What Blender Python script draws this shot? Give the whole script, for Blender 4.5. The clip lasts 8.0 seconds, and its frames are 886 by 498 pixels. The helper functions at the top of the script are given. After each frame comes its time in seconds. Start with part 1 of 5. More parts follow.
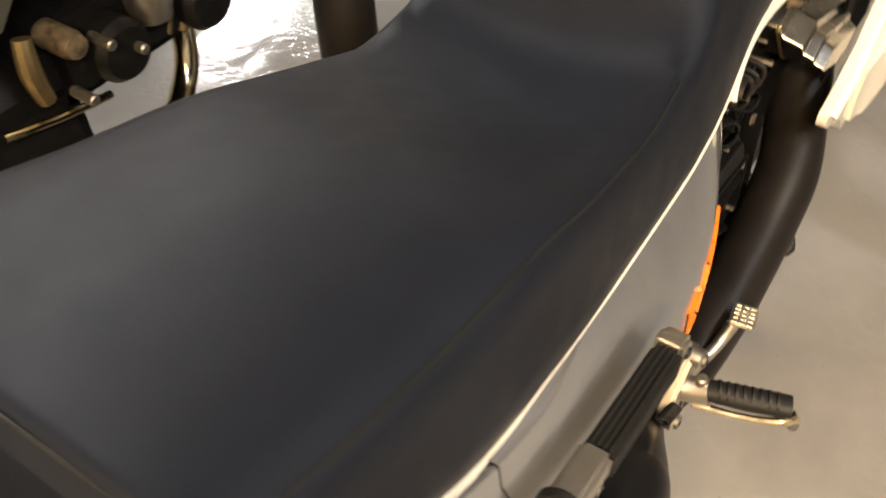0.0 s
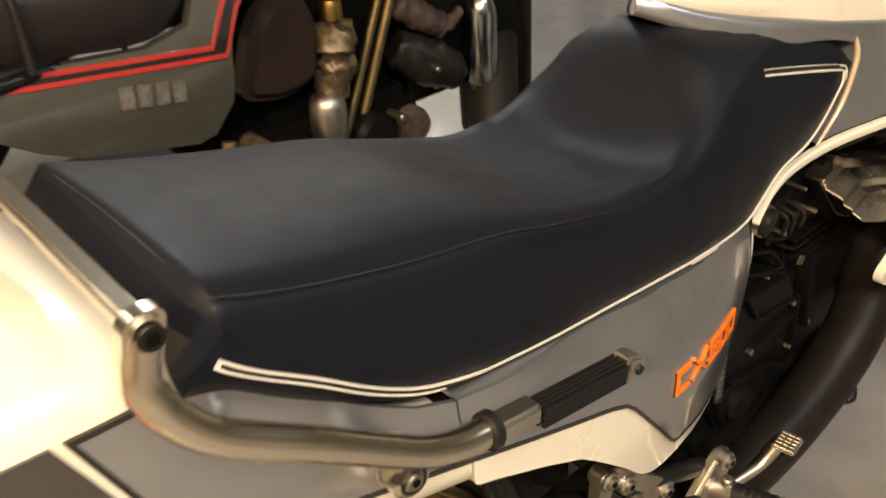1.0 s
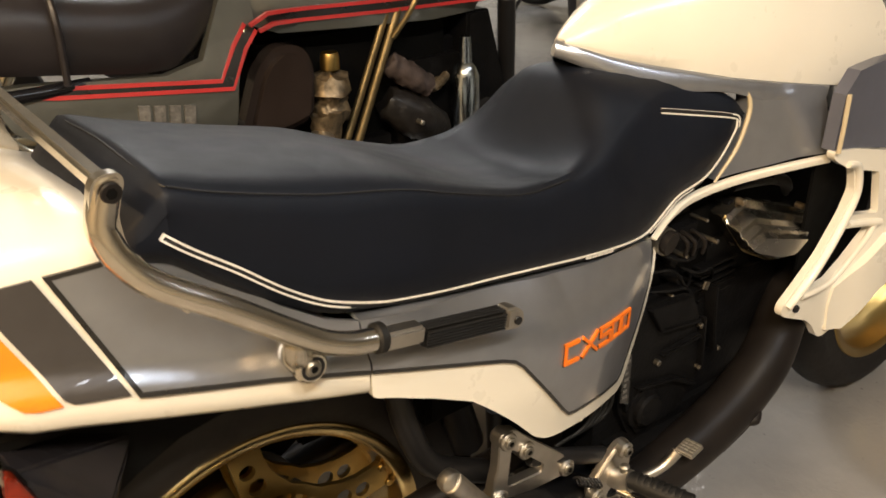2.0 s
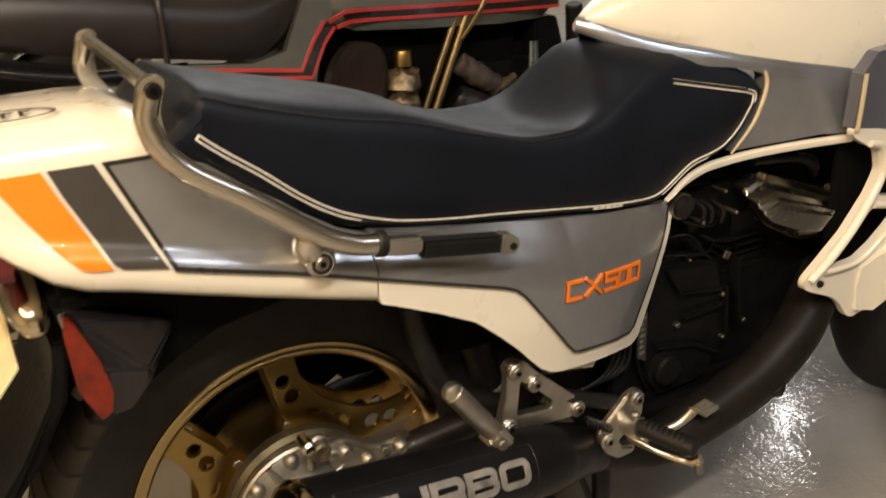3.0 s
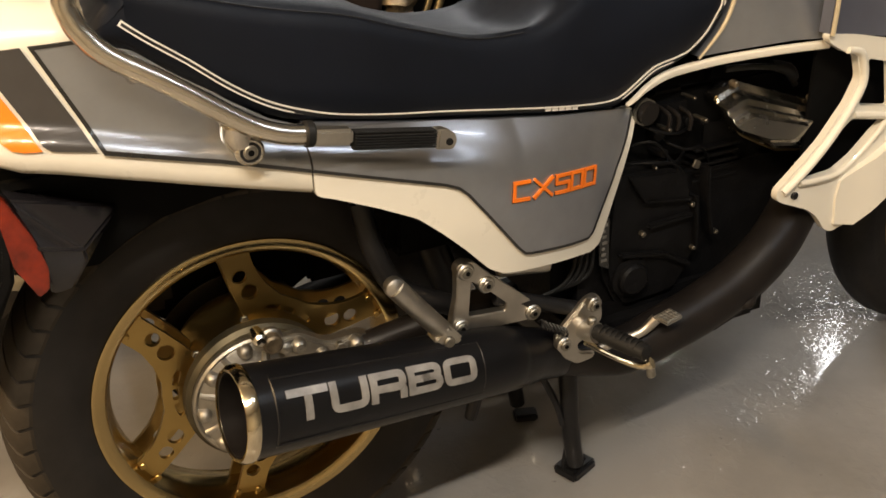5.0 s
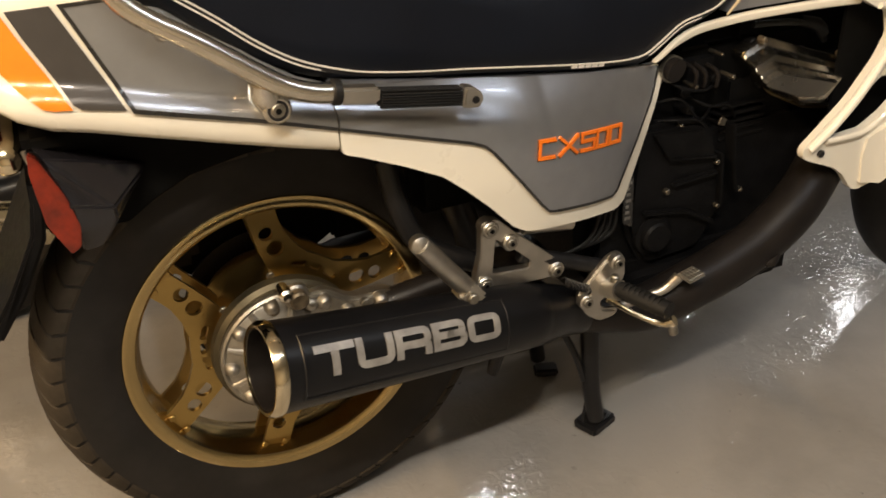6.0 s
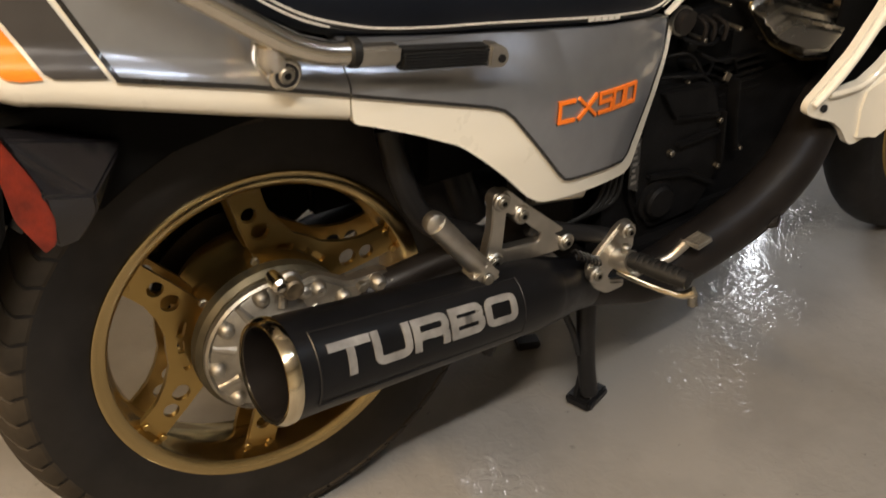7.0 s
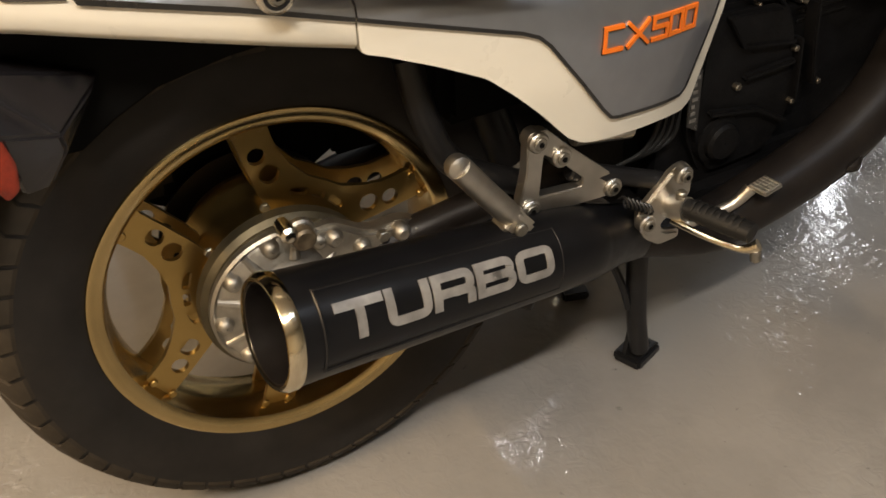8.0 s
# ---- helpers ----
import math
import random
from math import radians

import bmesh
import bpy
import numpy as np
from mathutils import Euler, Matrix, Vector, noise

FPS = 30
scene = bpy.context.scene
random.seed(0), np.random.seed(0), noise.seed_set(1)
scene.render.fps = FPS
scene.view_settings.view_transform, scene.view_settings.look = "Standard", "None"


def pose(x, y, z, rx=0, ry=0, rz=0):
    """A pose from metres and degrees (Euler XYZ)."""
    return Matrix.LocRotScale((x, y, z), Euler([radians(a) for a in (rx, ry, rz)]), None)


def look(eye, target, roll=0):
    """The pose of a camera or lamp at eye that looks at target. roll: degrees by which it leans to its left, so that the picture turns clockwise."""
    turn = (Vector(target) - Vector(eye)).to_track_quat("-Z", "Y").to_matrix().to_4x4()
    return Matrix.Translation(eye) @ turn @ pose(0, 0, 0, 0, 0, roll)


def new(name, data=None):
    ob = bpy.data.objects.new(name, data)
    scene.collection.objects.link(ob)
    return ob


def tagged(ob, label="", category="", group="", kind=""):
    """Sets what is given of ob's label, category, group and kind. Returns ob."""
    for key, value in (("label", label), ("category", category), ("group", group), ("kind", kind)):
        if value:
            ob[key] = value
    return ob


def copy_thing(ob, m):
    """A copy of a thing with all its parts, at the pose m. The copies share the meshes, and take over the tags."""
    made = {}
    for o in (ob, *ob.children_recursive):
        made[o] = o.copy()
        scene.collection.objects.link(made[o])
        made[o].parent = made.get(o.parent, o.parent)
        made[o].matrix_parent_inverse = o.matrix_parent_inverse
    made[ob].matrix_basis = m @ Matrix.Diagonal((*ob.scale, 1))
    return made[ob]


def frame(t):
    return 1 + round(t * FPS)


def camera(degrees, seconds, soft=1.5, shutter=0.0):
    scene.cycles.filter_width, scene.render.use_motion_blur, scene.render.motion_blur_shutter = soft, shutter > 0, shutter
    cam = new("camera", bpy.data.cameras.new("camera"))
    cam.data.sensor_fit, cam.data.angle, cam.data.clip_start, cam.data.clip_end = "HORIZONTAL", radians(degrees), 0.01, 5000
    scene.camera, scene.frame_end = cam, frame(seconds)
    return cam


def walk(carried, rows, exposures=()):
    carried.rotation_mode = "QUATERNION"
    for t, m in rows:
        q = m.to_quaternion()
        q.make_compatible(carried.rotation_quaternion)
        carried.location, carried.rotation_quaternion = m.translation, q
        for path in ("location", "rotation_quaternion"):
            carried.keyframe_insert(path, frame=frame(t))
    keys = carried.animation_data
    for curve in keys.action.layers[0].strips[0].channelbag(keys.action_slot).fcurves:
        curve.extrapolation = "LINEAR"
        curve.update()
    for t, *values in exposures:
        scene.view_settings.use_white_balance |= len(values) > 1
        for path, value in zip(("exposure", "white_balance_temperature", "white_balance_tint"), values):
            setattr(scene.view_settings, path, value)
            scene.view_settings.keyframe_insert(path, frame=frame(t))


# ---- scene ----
from mathutils.bvhtree import BVHTree

cam = camera(52.6, 8.0, soft=1.6, shutter=0.5)
PATH = [
    (0, (-0.147, -0.302, 1.194), (0.965, 0.504, -0.26), -2.5),
    (0.5, (-0.17, -0.437, 1.184), (0.921, 0.635, -0.105), -2.1),
    (1, (-0.25, -0.567, 1.206), (0.816, 0.737, 0.128), -3.8),
    (1.5, (-0.312, -0.684, 1.195), (0.828, 0.658, 0.246), -0.4),
    (3, (-0.305, -1.023, 1.108), (0.594, 0.588, 0.335), -1.7),
    (3.5, (-0.256, -1.079, 1.061), (0.514, 0.558, 0.208), -2.2),
    (4, (-0.199, -1.103, 1.042), (0.539, 0.517, 0.132), -3.2),
    (5.3, (-0.192, -1.136, 1.06), (0.556, 0.498, 0.182), -2.5),
    (5.5, (-0.189, -1.143, 1.06), (0.538, 0.494, 0.171), -2.6),
    (6, (-0.206, -1.121, 1.067), (0.488, 0.481, 0.091), -3.1),
    (6.5, (-0.266, -1.031, 1.063), (0.542, 0.497, 0.056), -2.5),
    (7, (-0.28, -0.952, 1.035), (0.592, 0.498, -0.031), -1.4),
    (7.5, (-0.234, -0.91, 1.002), (0.505, 0.541, -0.16), -2.7),
    (8, (-0.19, -0.883, 0.984), (0.51, 0.57, -0.199), -3.8),
]
walk(cam, [(t, look(eye, target, roll)) for t, eye, target, roll in PATH], exposures=[(0.0, 0.80, 6500, 10), (0.5, 0.70, 6500, 10), (1.0, 0.27, 6500, 10), (1.5, 0.33, 6300, 10), (3.0, -0.08, 6350, 10), (5.5, 0.0, 6200, 10), (6.5, -0.05, 6100, 10), (7.0, -0.07, 5900, 10), (8.0, -0.02, 5950, 10)])

# ---- light: a closed garage with warm ceiling tubes ----
world = bpy.data.worlds.new("world")
scene.world = world
world.use_nodes = True
world.node_tree.nodes["Background"].inputs[0].default_value = (0.9, 0.8, 0.65, 1)
world.node_tree.nodes["Background"].inputs[1].default_value = 0.012
CEIL = 2.75
# each tube: x, y, tone (warm, neutral, cool, amber), watts, turn
TUBES = [(-0.70, -1.75, 0, 92, 0), (1.25, -1.6, 2, 11, 0), (-2.0, -0.9, 3, 128, 90), (-1.4, 2.2, 0, 13, 0), (1.25, 2.55, 1, 46, 90), (4.2, 4.6, 1, 66, 0), (4.55, 2.62, 1, 5.5, 40)]
TONES = [(1.0, 0.85, 0.66), (1.0, 0.97, 0.93), (0.90, 0.95, 1.0), (1.0, 0.66, 0.33)]


# ---- mesh helpers ----
def catmull(pts, n=6):
    pts = [Vector(p) for p in pts]
    out = []
    for i in range(len(pts) - 1):
        a, b = pts[max(i - 1, 0)], pts[i]
        c, d = pts[i + 1], pts[min(i + 2, len(pts) - 1)]
        for k in range(n):
            t = k / n
            out.append(0.5 * ((2 * b) + (c - a) * t + (2 * a - 5 * b + 4 * c - d) * t * t + (3 * b - a - 3 * c + d) * t ** 3))
    out.append(pts[-1])
    return out


def ring_faces(bm, rings, cap=True, closed=False):
    n = len(rings[0])
    vs = [[bm.verts.new(p) for p in r] for r in rings]
    pairs = list(zip(vs, vs[1:])) + ([(vs[-1], vs[0])] if closed else [])
    for a, b in pairs:
        for i in range(n):
            bm.faces.new((a[i], a[(i + 1) % n], b[(i + 1) % n], b[i]))
    if cap and not closed:
        bm.faces.new(list(reversed(vs[0])))
        bm.faces.new(vs[-1])
    bmesh.ops.recalc_face_normals(bm, faces=bm.faces[:])
    return bm


def loft(rings, cap=True, bm=None):
    return ring_faces(bm or bmesh.new(), rings, cap)


def tube(pts, r, seg=14, n=6, bm=None, flat=1.0, hollow=False):
    """A round bar along a smooth line; r is one radius or one for each point."""
    path = catmull(pts, n) if n > 1 else [Vector(p) for p in pts]
    rs = r if isinstance(r, (list, tuple)) else [r] * len(pts)
    rings = []
    side = None
    for i, p in enumerate(path):
        t = (path[min(i + 1, len(path) - 1)] - path[max(i - 1, 0)]).normalized()
        if side is None:
            side = t.cross(Vector((0, 0, 1)) if abs(t.z) < 0.9 else Vector((1, 0, 0))).normalized()
        side = (side - t * side.dot(t)).normalized()
        up = t.cross(side)
        k = min(i / max(n, 1), len(rs) - 1)
        j = min(int(k), len(rs) - 2) if len(rs) > 1 else 0
        rad = rs[j] + (rs[min(j + 1, len(rs) - 1)] - rs[j]) * (k - j)
        rings.append([p + side * (rad * math.cos(a)) + up * (rad * flat * math.sin(a)) for a in (2 * math.pi * q / seg for q in range(seg))])
    return ring_faces(bm or bmesh.new(), rings, not hollow)


def lathe(profile, centre, axis="y", seg=64, closed=True, bm=None):
    """Turns a profile of (radius, along) about an axis through centre."""
    rings = []
    c = Vector(centre)
    for q in range(seg):
        a = 2 * math.pi * q / seg
        ca, sa = math.cos(a), math.sin(a)
        if axis == "y":
            rings.append([c + Vector((r * ca, y, r * sa)) for r, y in profile])
        elif axis == "x":
            rings.append([c + Vector((y, r * ca, r * sa)) for r, y in profile])
        else:
            rings.append([c + Vector((r * ca, r * sa, y)) for r, y in profile])
    bm = bm or bmesh.new()
    vs = [[bm.verts.new(p) for p in r] for r in rings]
    m = len(profile)
    for i in range(seg):
        a, b = vs[i], vs[(i + 1) % seg]
        for k in range(m if closed else m - 1):
            k2 = (k + 1) % m
            bm.faces.new((a[k], b[k], b[k2], a[k2]))
    bmesh.ops.remove_doubles(bm, verts=bm.verts[:], dist=1e-6)
    bmesh.ops.recalc_face_normals(bm, faces=bm.faces[:])
    return bm


def slab(outline, y0, y1, holes=(), bevel=0.0, bm=None):
    """A plate with an outline in x and z (and holes), from y0 to y1."""
    own = bmesh.new()
    edges = []
    for loop in [outline, *holes]:
        vs = [own.verts.new((p[0], y0, p[1])) for p in loop]
        edges += [own.edges.new((vs[i], vs[(i + 1) % len(vs)])) for i in range(len(vs))]
    if holes:
        bmesh.ops.triangle_fill(own, use_beauty=True, use_dissolve=True, edges=edges)
    else:
        own.faces.new(own.verts[:])
    faces = own.faces[:]
    ext = bmesh.ops.extrude_face_region(own, geom=faces)
    bmesh.ops.translate(own, vec=(0, y1 - y0, 0), verts=[g for g in ext["geom"] if isinstance(g, bmesh.types.BMVert)])
    bmesh.ops.recalc_face_normals(own, faces=own.faces[:])
    if bevel:
        sharp = [e for e in own.edges if len(e.link_faces) == 2 and e.calc_face_angle() > 0.9]
        bmesh.ops.bevel(own, geom=sharp, offset=bevel, segments=2, affect="EDGES", clamp_overlap=True)
    return merge(bm, own)


def merge(bm, own):
    if bm is None:
        return own
    me = bpy.data.meshes.new("joined")
    own.to_mesh(me)
    own.free()
    bm.from_mesh(me)
    bpy.data.meshes.remove(me)
    return bm


def box(lo, hi, bevel=0.004, bm=None, seg=2):
    own = bmesh.new()
    bmesh.ops.create_cube(own, size=1)
    lo, hi = Vector(lo), Vector(hi)
    for v in own.verts:
        v.co = Vector(((lo[i] + hi[i]) / 2 + v.co[i] * (hi[i] - lo[i]) for i in range(3)))
    if bevel:
        bmesh.ops.bevel(own, geom=own.edges[:], offset=bevel, segments=seg, affect="EDGES")
    return merge(bm, own)


def rod(a, b, r, seg=12, bevel=0.0, bm=None, r2=None):
    """A straight round bar with softened ends."""
    a, b = Vector(a), Vector(b)
    r2 = r if r2 is None else r2
    d = b - a
    t = d.normalized()
    side = t.cross(Vector((0, 0, 1)) if abs(t.z) < 0.9 else Vector((1, 0, 0))).normalized()
    up = t.cross(side)
    e = min(bevel, d.length / 3)
    stops = [(0, r - e), (e, r), (d.length - e, r2), (d.length, r2 - e)] if e else [(0, r), (d.length, r2)]
    rings = [[a + t * s + side * (q * math.cos(w)) + up * (q * math.sin(w)) for w in (2 * math.pi * k / seg for k in range(seg))] for s, q in stops]
    own = ring_faces(bmesh.new(), rings)
    return merge(bm, own)


def skin(outline, surf, lift, thick, step=0.02, bm=None):
    """A curved panel: its outline in x and z, laid on the surface y = surf(x, z), standing lift proud and thick deep."""
    own = bmesh.new()
    own.faces.new([own.verts.new((x, 0, z)) for x, z in outline])
    xs = [p[0] for p in outline]
    zs = [p[1] for p in outline]
    for axis, lo, hi in ((0, min(xs), max(xs)), (2, min(zs), max(zs))):
        k = math.floor(lo / step) * step + step
        while k < hi - 1e-4:
            co, no = [0, 0, 0], [0, 0, 0]
            co[axis], no[axis] = k, 1
            bmesh.ops.bisect_plane(own, geom=own.verts[:] + own.edges[:] + own.faces[:], dist=1e-6, plane_co=co, plane_no=no)
            k += step
    bmesh.ops.triangulate(own, faces=[f for f in own.faces if len(f.verts) > 4])
    ext = bmesh.ops.extrude_face_region(own, geom=own.faces[:])
    far = {g for g in ext["geom"] if isinstance(g, bmesh.types.BMVert)}
    sign = 1 if surf(xs[0], zs[0]) > 0 else -1
    for v in own.verts:
        y = surf(v.co.x, v.co.z) + sign * lift
        v.co.y = y - (sign * thick if v in far else 0)
    bmesh.ops.recalc_face_normals(own, faces=own.faces[:])
    return merge(bm, own)


def rounded(pts, r, n=4):
    """Rounds the corners of an outline."""
    out = []
    m = len(pts)
    for i in range(m):
        p, a, b = Vector(pts[i]), Vector(pts[i - 1]), Vector(pts[(i + 1) % m])
        ra = min(r, (a - p).length * 0.45)
        rb = min(r, (b - p).length * 0.45)
        s, e = p + (a - p).normalized() * ra, p + (b - p).normalized() * rb
        for k in range(n + 1):
            t = k / n
            out.append(tuple(s * (1 - t) ** 2 + p * 2 * t * (1 - t) + e * t * t))
    return out


def circle(cx, cz, r, n=14):
    return [(cx + r * math.cos(2 * math.pi * k / n), cz + r * math.sin(2 * math.pi * k / n)) for k in range(n)]


def finish(name, bm, material, sharp=0.6):
    for f in bm.faces:
        f.smooth = True
    for e in bm.edges:
        if len(e.link_faces) != 2 or e.calc_face_angle() > sharp:
            e.smooth = False
    me = bpy.data.meshes.new(name)
    bm.to_mesh(me)
    bm.free()
    me.materials.append(material)
    return new(name, me)


def part(name, bm, material, parent, label="", sharp=0.6):
    ob = finish(name, bm, material, sharp)
    ob.parent = parent
    if label:
        tagged(ob, label)
    return ob


def twin(ob, m):
    """Another piece on the same mesh."""
    o = new(ob.name, ob.data)
    o.parent = ob.parent
    o.matrix_basis = m
    return o


# ---- materials ----
def mat(name, colour, rough=0.5, metal=0.0, coat=0.0, vary=0.12, scale=18.0, bump=0.0, bump_scale=200.0, flake=0.0, sheen=0.0, spec=0.5, rough_vary=0.1):
    m = bpy.data.materials.new(name)
    m.use_nodes = True
    nt = m.node_tree
    b = nt.nodes["Principled BSDF"]
    link = nt.links.new
    tc = nt.nodes.new("ShaderNodeTexCoord")
    big = nt.nodes.new("ShaderNodeTexNoise")
    big.inputs["Scale"].default_value = scale
    big.inputs["Detail"].default_value = 6
    link(tc.outputs["Object"], big.inputs["Vector"])
    ramp = nt.nodes.new("ShaderNodeMapRange")
    ramp.inputs["From Min"].default_value = 0.3
    ramp.inputs["From Max"].default_value = 0.7
    ramp.inputs["To Min"].default_value = 1 - vary
    ramp.inputs["To Max"].default_value = 1 + vary
    link(big.outputs["Fac"], ramp.inputs["Value"])
    mul = nt.nodes.new("ShaderNodeMix")
    mul.data_type = "RGBA"
    mul.blend_type = "MULTIPLY"
    mul.inputs["Factor"].default_value = 1
    mul.inputs["A"].default_value = (*colour, 1)
    link(ramp.outputs["Result"], mul.inputs["B"])
    link(mul.outputs["Result"], b.inputs["Base Color"])
    rr = nt.nodes.new("ShaderNodeMapRange")
    rr.inputs["To Min"].default_value = max(rough - rough_vary, 0.02)
    rr.inputs["To Max"].default_value = min(rough + rough_vary, 1)
    fine = nt.nodes.new("ShaderNodeTexNoise")
    fine.inputs["Scale"].default_value = scale * 3.7
    fine.inputs["Detail"].default_value = 4
    link(tc.outputs["Object"], fine.inputs["Vector"])
    link(fine.outputs["Fac"], rr.inputs["Value"])
    link(rr.outputs["Result"], b.inputs["Roughness"])
    b.inputs["Metallic"].default_value = metal
    b.inputs["Coat Weight"].default_value = coat
    b.inputs["Coat Roughness"].default_value = 0.02
    b.inputs["Sheen Weight"].default_value = sheen
    b.inputs["Specular IOR Level"].default_value = spec
    if bump:
        nz = nt.nodes.new("ShaderNodeTexNoise")
        nz.inputs["Scale"].default_value = bump_scale
        nz.inputs["Detail"].default_value = 5
        link(tc.outputs["Object"], nz.inputs["Vector"])
        bp = nt.nodes.new("ShaderNodeBump")
        bp.inputs["Strength"].default_value = bump
        bp.inputs["Distance"].default_value = 0.002
        link(nz.outputs["Fac"], bp.inputs["Height"])
        link(bp.outputs["Normal"], b.inputs["Normal"])
    return m


WHITE = mat("pearl_white_paint", (0.78, 0.74, 0.64), 0.3, 0, 0.9, 0.03, 6)
SILVER = mat("silver_metallic_paint", (0.375, 0.395, 0.435), 0.30, 0.8, 0.9, 0.04, 40, 0.03, 1800, rough_vary=0.04)
CREAM = mat("cream_trim_plastic", (0.52, 0.44, 0.29), 0.38, 0, 0.3, 0.08, 12)
CHARCOAL = mat("charcoal_stripe", (0.045, 0.042, 0.042), 0.35, 0.2, 0.9, 0.1, 30)
ORANGE = mat("orange_stripe", (0.95, 0.24, 0.004), 0.35, 0, 0.9, 0.05, 20)
PINSTRIPE = mat("black_pinstripe", (0.012, 0.012, 0.012), 0.3, 0, 0.5)
VINYL = mat("black_seat_vinyl", (0.0046, 0.0064, 0.0118), 0.50, 0, 0, 0.15, 9, 0.14, 900, spec=0.22)
PIPING = mat("white_seat_line", (0.75, 0.72, 0.66), 0.5, 0, 0, 0.06)
ALLOY = mat("cast_alloy", (0.50, 0.48, 0.44), 0.38, 1.0, 0, 0.14, 30, 0.12, 500, rough_vary=0.08)
DRIVEALLOY = mat("sand_cast_alloy", (0.36, 0.34, 0.30), 0.46, 1.0, 0, 0.22, 40, 0.25, 350, rough_vary=0.1)
POLISHED = mat("polished_alloy", (0.66, 0.62, 0.54), 0.22, 1.0, 0, 0.06, 25, 0.02, 300, rough_vary=0.05)
HEADALLOY = mat("weathered_head_alloy", (0.31, 0.295, 0.265), 0.26, 1.0, 0, 0.2, 12, rough_vary=0.05)
CHROME = mat("chrome", (0.72, 0.64, 0.47), 0.14, 1.0, 0, 0.05, 30)
GOLD = mat("gold_anodised_alloy", (0.41, 0.285, 0.10), 0.33, 1.0, 0, 0.10, 12, 0.03, 300, rough_vary=0.06)
GOLDRIM = mat("pale_gold_rim", (0.50, 0.38, 0.18), 0.22, 1.0, 0, 0.08, 12, rough_vary=0.05)
RUBBER = mat("tyre_rubber", (0.0125, 0.0112, 0.0105), 0.6, 0, 0, 0.25, 22, 0.15, 600, spec=0.25)
TREAD = mat("dusty_tread_rubber", (0.031, 0.025, 0.018), 0.72, 0, 0, 0.3, 30, 0.2, 500, spec=0.2)
GRIP = mat("black_rubber", (0.008, 0.008, 0.008), 0.55, 0, 0, 0.2, 40, 0.15, 500, spec=0.3)
SATIN = mat("satin_black_steel", (0.009, 0.009, 0.010), 0.38, 0, 0, 0.15, 20, 0.05, 500, spec=0.32)
BURNT = mat("heat_stained_black_pipe", (0.010, 0.0085, 0.008), 0.42, 0.1, 0, 0.3, 14, 0.1, 300, spec=0.24)
ENGINE = mat("black_engine_paint", (0.005, 0.005, 0.0055), 0.45, 0, 0, 0.3, 30, 0.3, 160, spec=0.10)
PLASTIC = mat("black_plastic", (0.007, 0.007, 0.009), 0.2, 0, 0, 0.15, 20, spec=0.5)
DUSTYPLASTIC = mat("hazy_black_plastic", (0.0115, 0.011, 0.0135), 0.20, 0, 0, 0.2, 22, spec=0.6)
BOLT = mat("zinc_bolt", (0.30, 0.285, 0.25), 0.45, 1.0, 0, 0.25, 80)
MUFFLER = mat("blue_black_muffler_enamel", (0.0050, 0.0052, 0.0064), 0.33, 0, 0, 0.15, 20, 0.04, 500, spec=0.28)
DULLBOLT = mat("dull_oily_bolt", (0.16, 0.145, 0.12), 0.5, 1.0, 0, 0.3, 80)
OLIVE = mat("dull_olive_metal", (0.085, 0.072, 0.045), 0.5, 0.8, 0, 0.25, 40)
GRIMY = mat("oily_brown_alloy", (0.17, 0.135, 0.09), 0.45, 0.7, 0, 0.6, 60, 0.5, 90)
DUSTY = mat("dusty_grime", (0.062, 0.049, 0.047), 0.65, 0, 0, 0.4, 40, 0.6, 120, spec=0.2)
BROWNGLOSS = mat("dark_brown_plastic", (0.024, 0.018, 0.016), 0.18, 0, 0, 0.2, 12, spec=0.4)
STRIP = mat("black_strip_ground", (0.010, 0.010, 0.011), 0.5, 0, 0, 0.08, 60)
OILY = mat("oily_black_rubber", (0.012, 0.011, 0.011), 0.4, 0, 0, 0.4, 30, 0.6, 120, spec=0.35)
BLUEALLOY = mat("bluish_polished_alloy", (0.42, 0.47, 0.52), 0.20, 1.0, 0, 0.08, 25, 0.03, 300, rough_vary=0.05)
# Near-black: shade of sockets and hollows put into the colour; black parts share it.
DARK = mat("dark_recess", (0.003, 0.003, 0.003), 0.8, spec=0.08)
REDLENS = mat("orange_red_reflector", (0.15, 0.011, 0.0015), 0.12, 0, 0.6, 0.45, 45, 0.25, 420, spec=0.3)
TAILRED = mat("dark_red_lens", (0.16, 0.006, 0.008), 0.15, 0, 0.9)
PLATE = mat("number_plate", (0.78, 0.70, 0.45), 0.4, 0, 0.3)
LETTER = mat("silver_letters", (0.28, 0.275, 0.27), 0.38, 0.4, 0, 0.3, 45)
BADGEGREY = mat("worn_badge", (0.17, 0.165, 0.155), 0.5, 0.3, 0, 0.35, 120)
BADGE = mat("orange_badge", (0.9, 0.20, 0.01), 0.35)
BLUEGREY = mat("blue_grey_paint", (0.16, 0.17, 0.22), 0.35, 0.5, 0.9, 0.05)
GREYPAINT = mat("grey_metallic_paint", (0.125, 0.13, 0.118), 0.36, 0.6, 0.9, 0.06, 30, 0.04, 1500)
REDLINE = mat("red_stripe", (0.42, 0.028, 0.028), 0.35, 0, 0.6)
BROWNVINYL = mat("dark_brown_vinyl", (0.019, 0.0165, 0.018), 0.33, 0, 0, 0.2, 12, 0.2, 700)
TAN = mat("brass_coloured_steel", (0.24, 0.19, 0.10), 0.40, 0.9, 0, 0.2, 30)
WALLM = mat("cream_wall_plaster", (0.46, 0.42, 0.34), 0.85, 0, 0, 0.08, 3, 0.2, 60)
CEILM = mat("white_ceiling_paint", (0.62, 0.59, 0.53), 0.9, 0, 0, 0.05, 2, 0.1, 60)


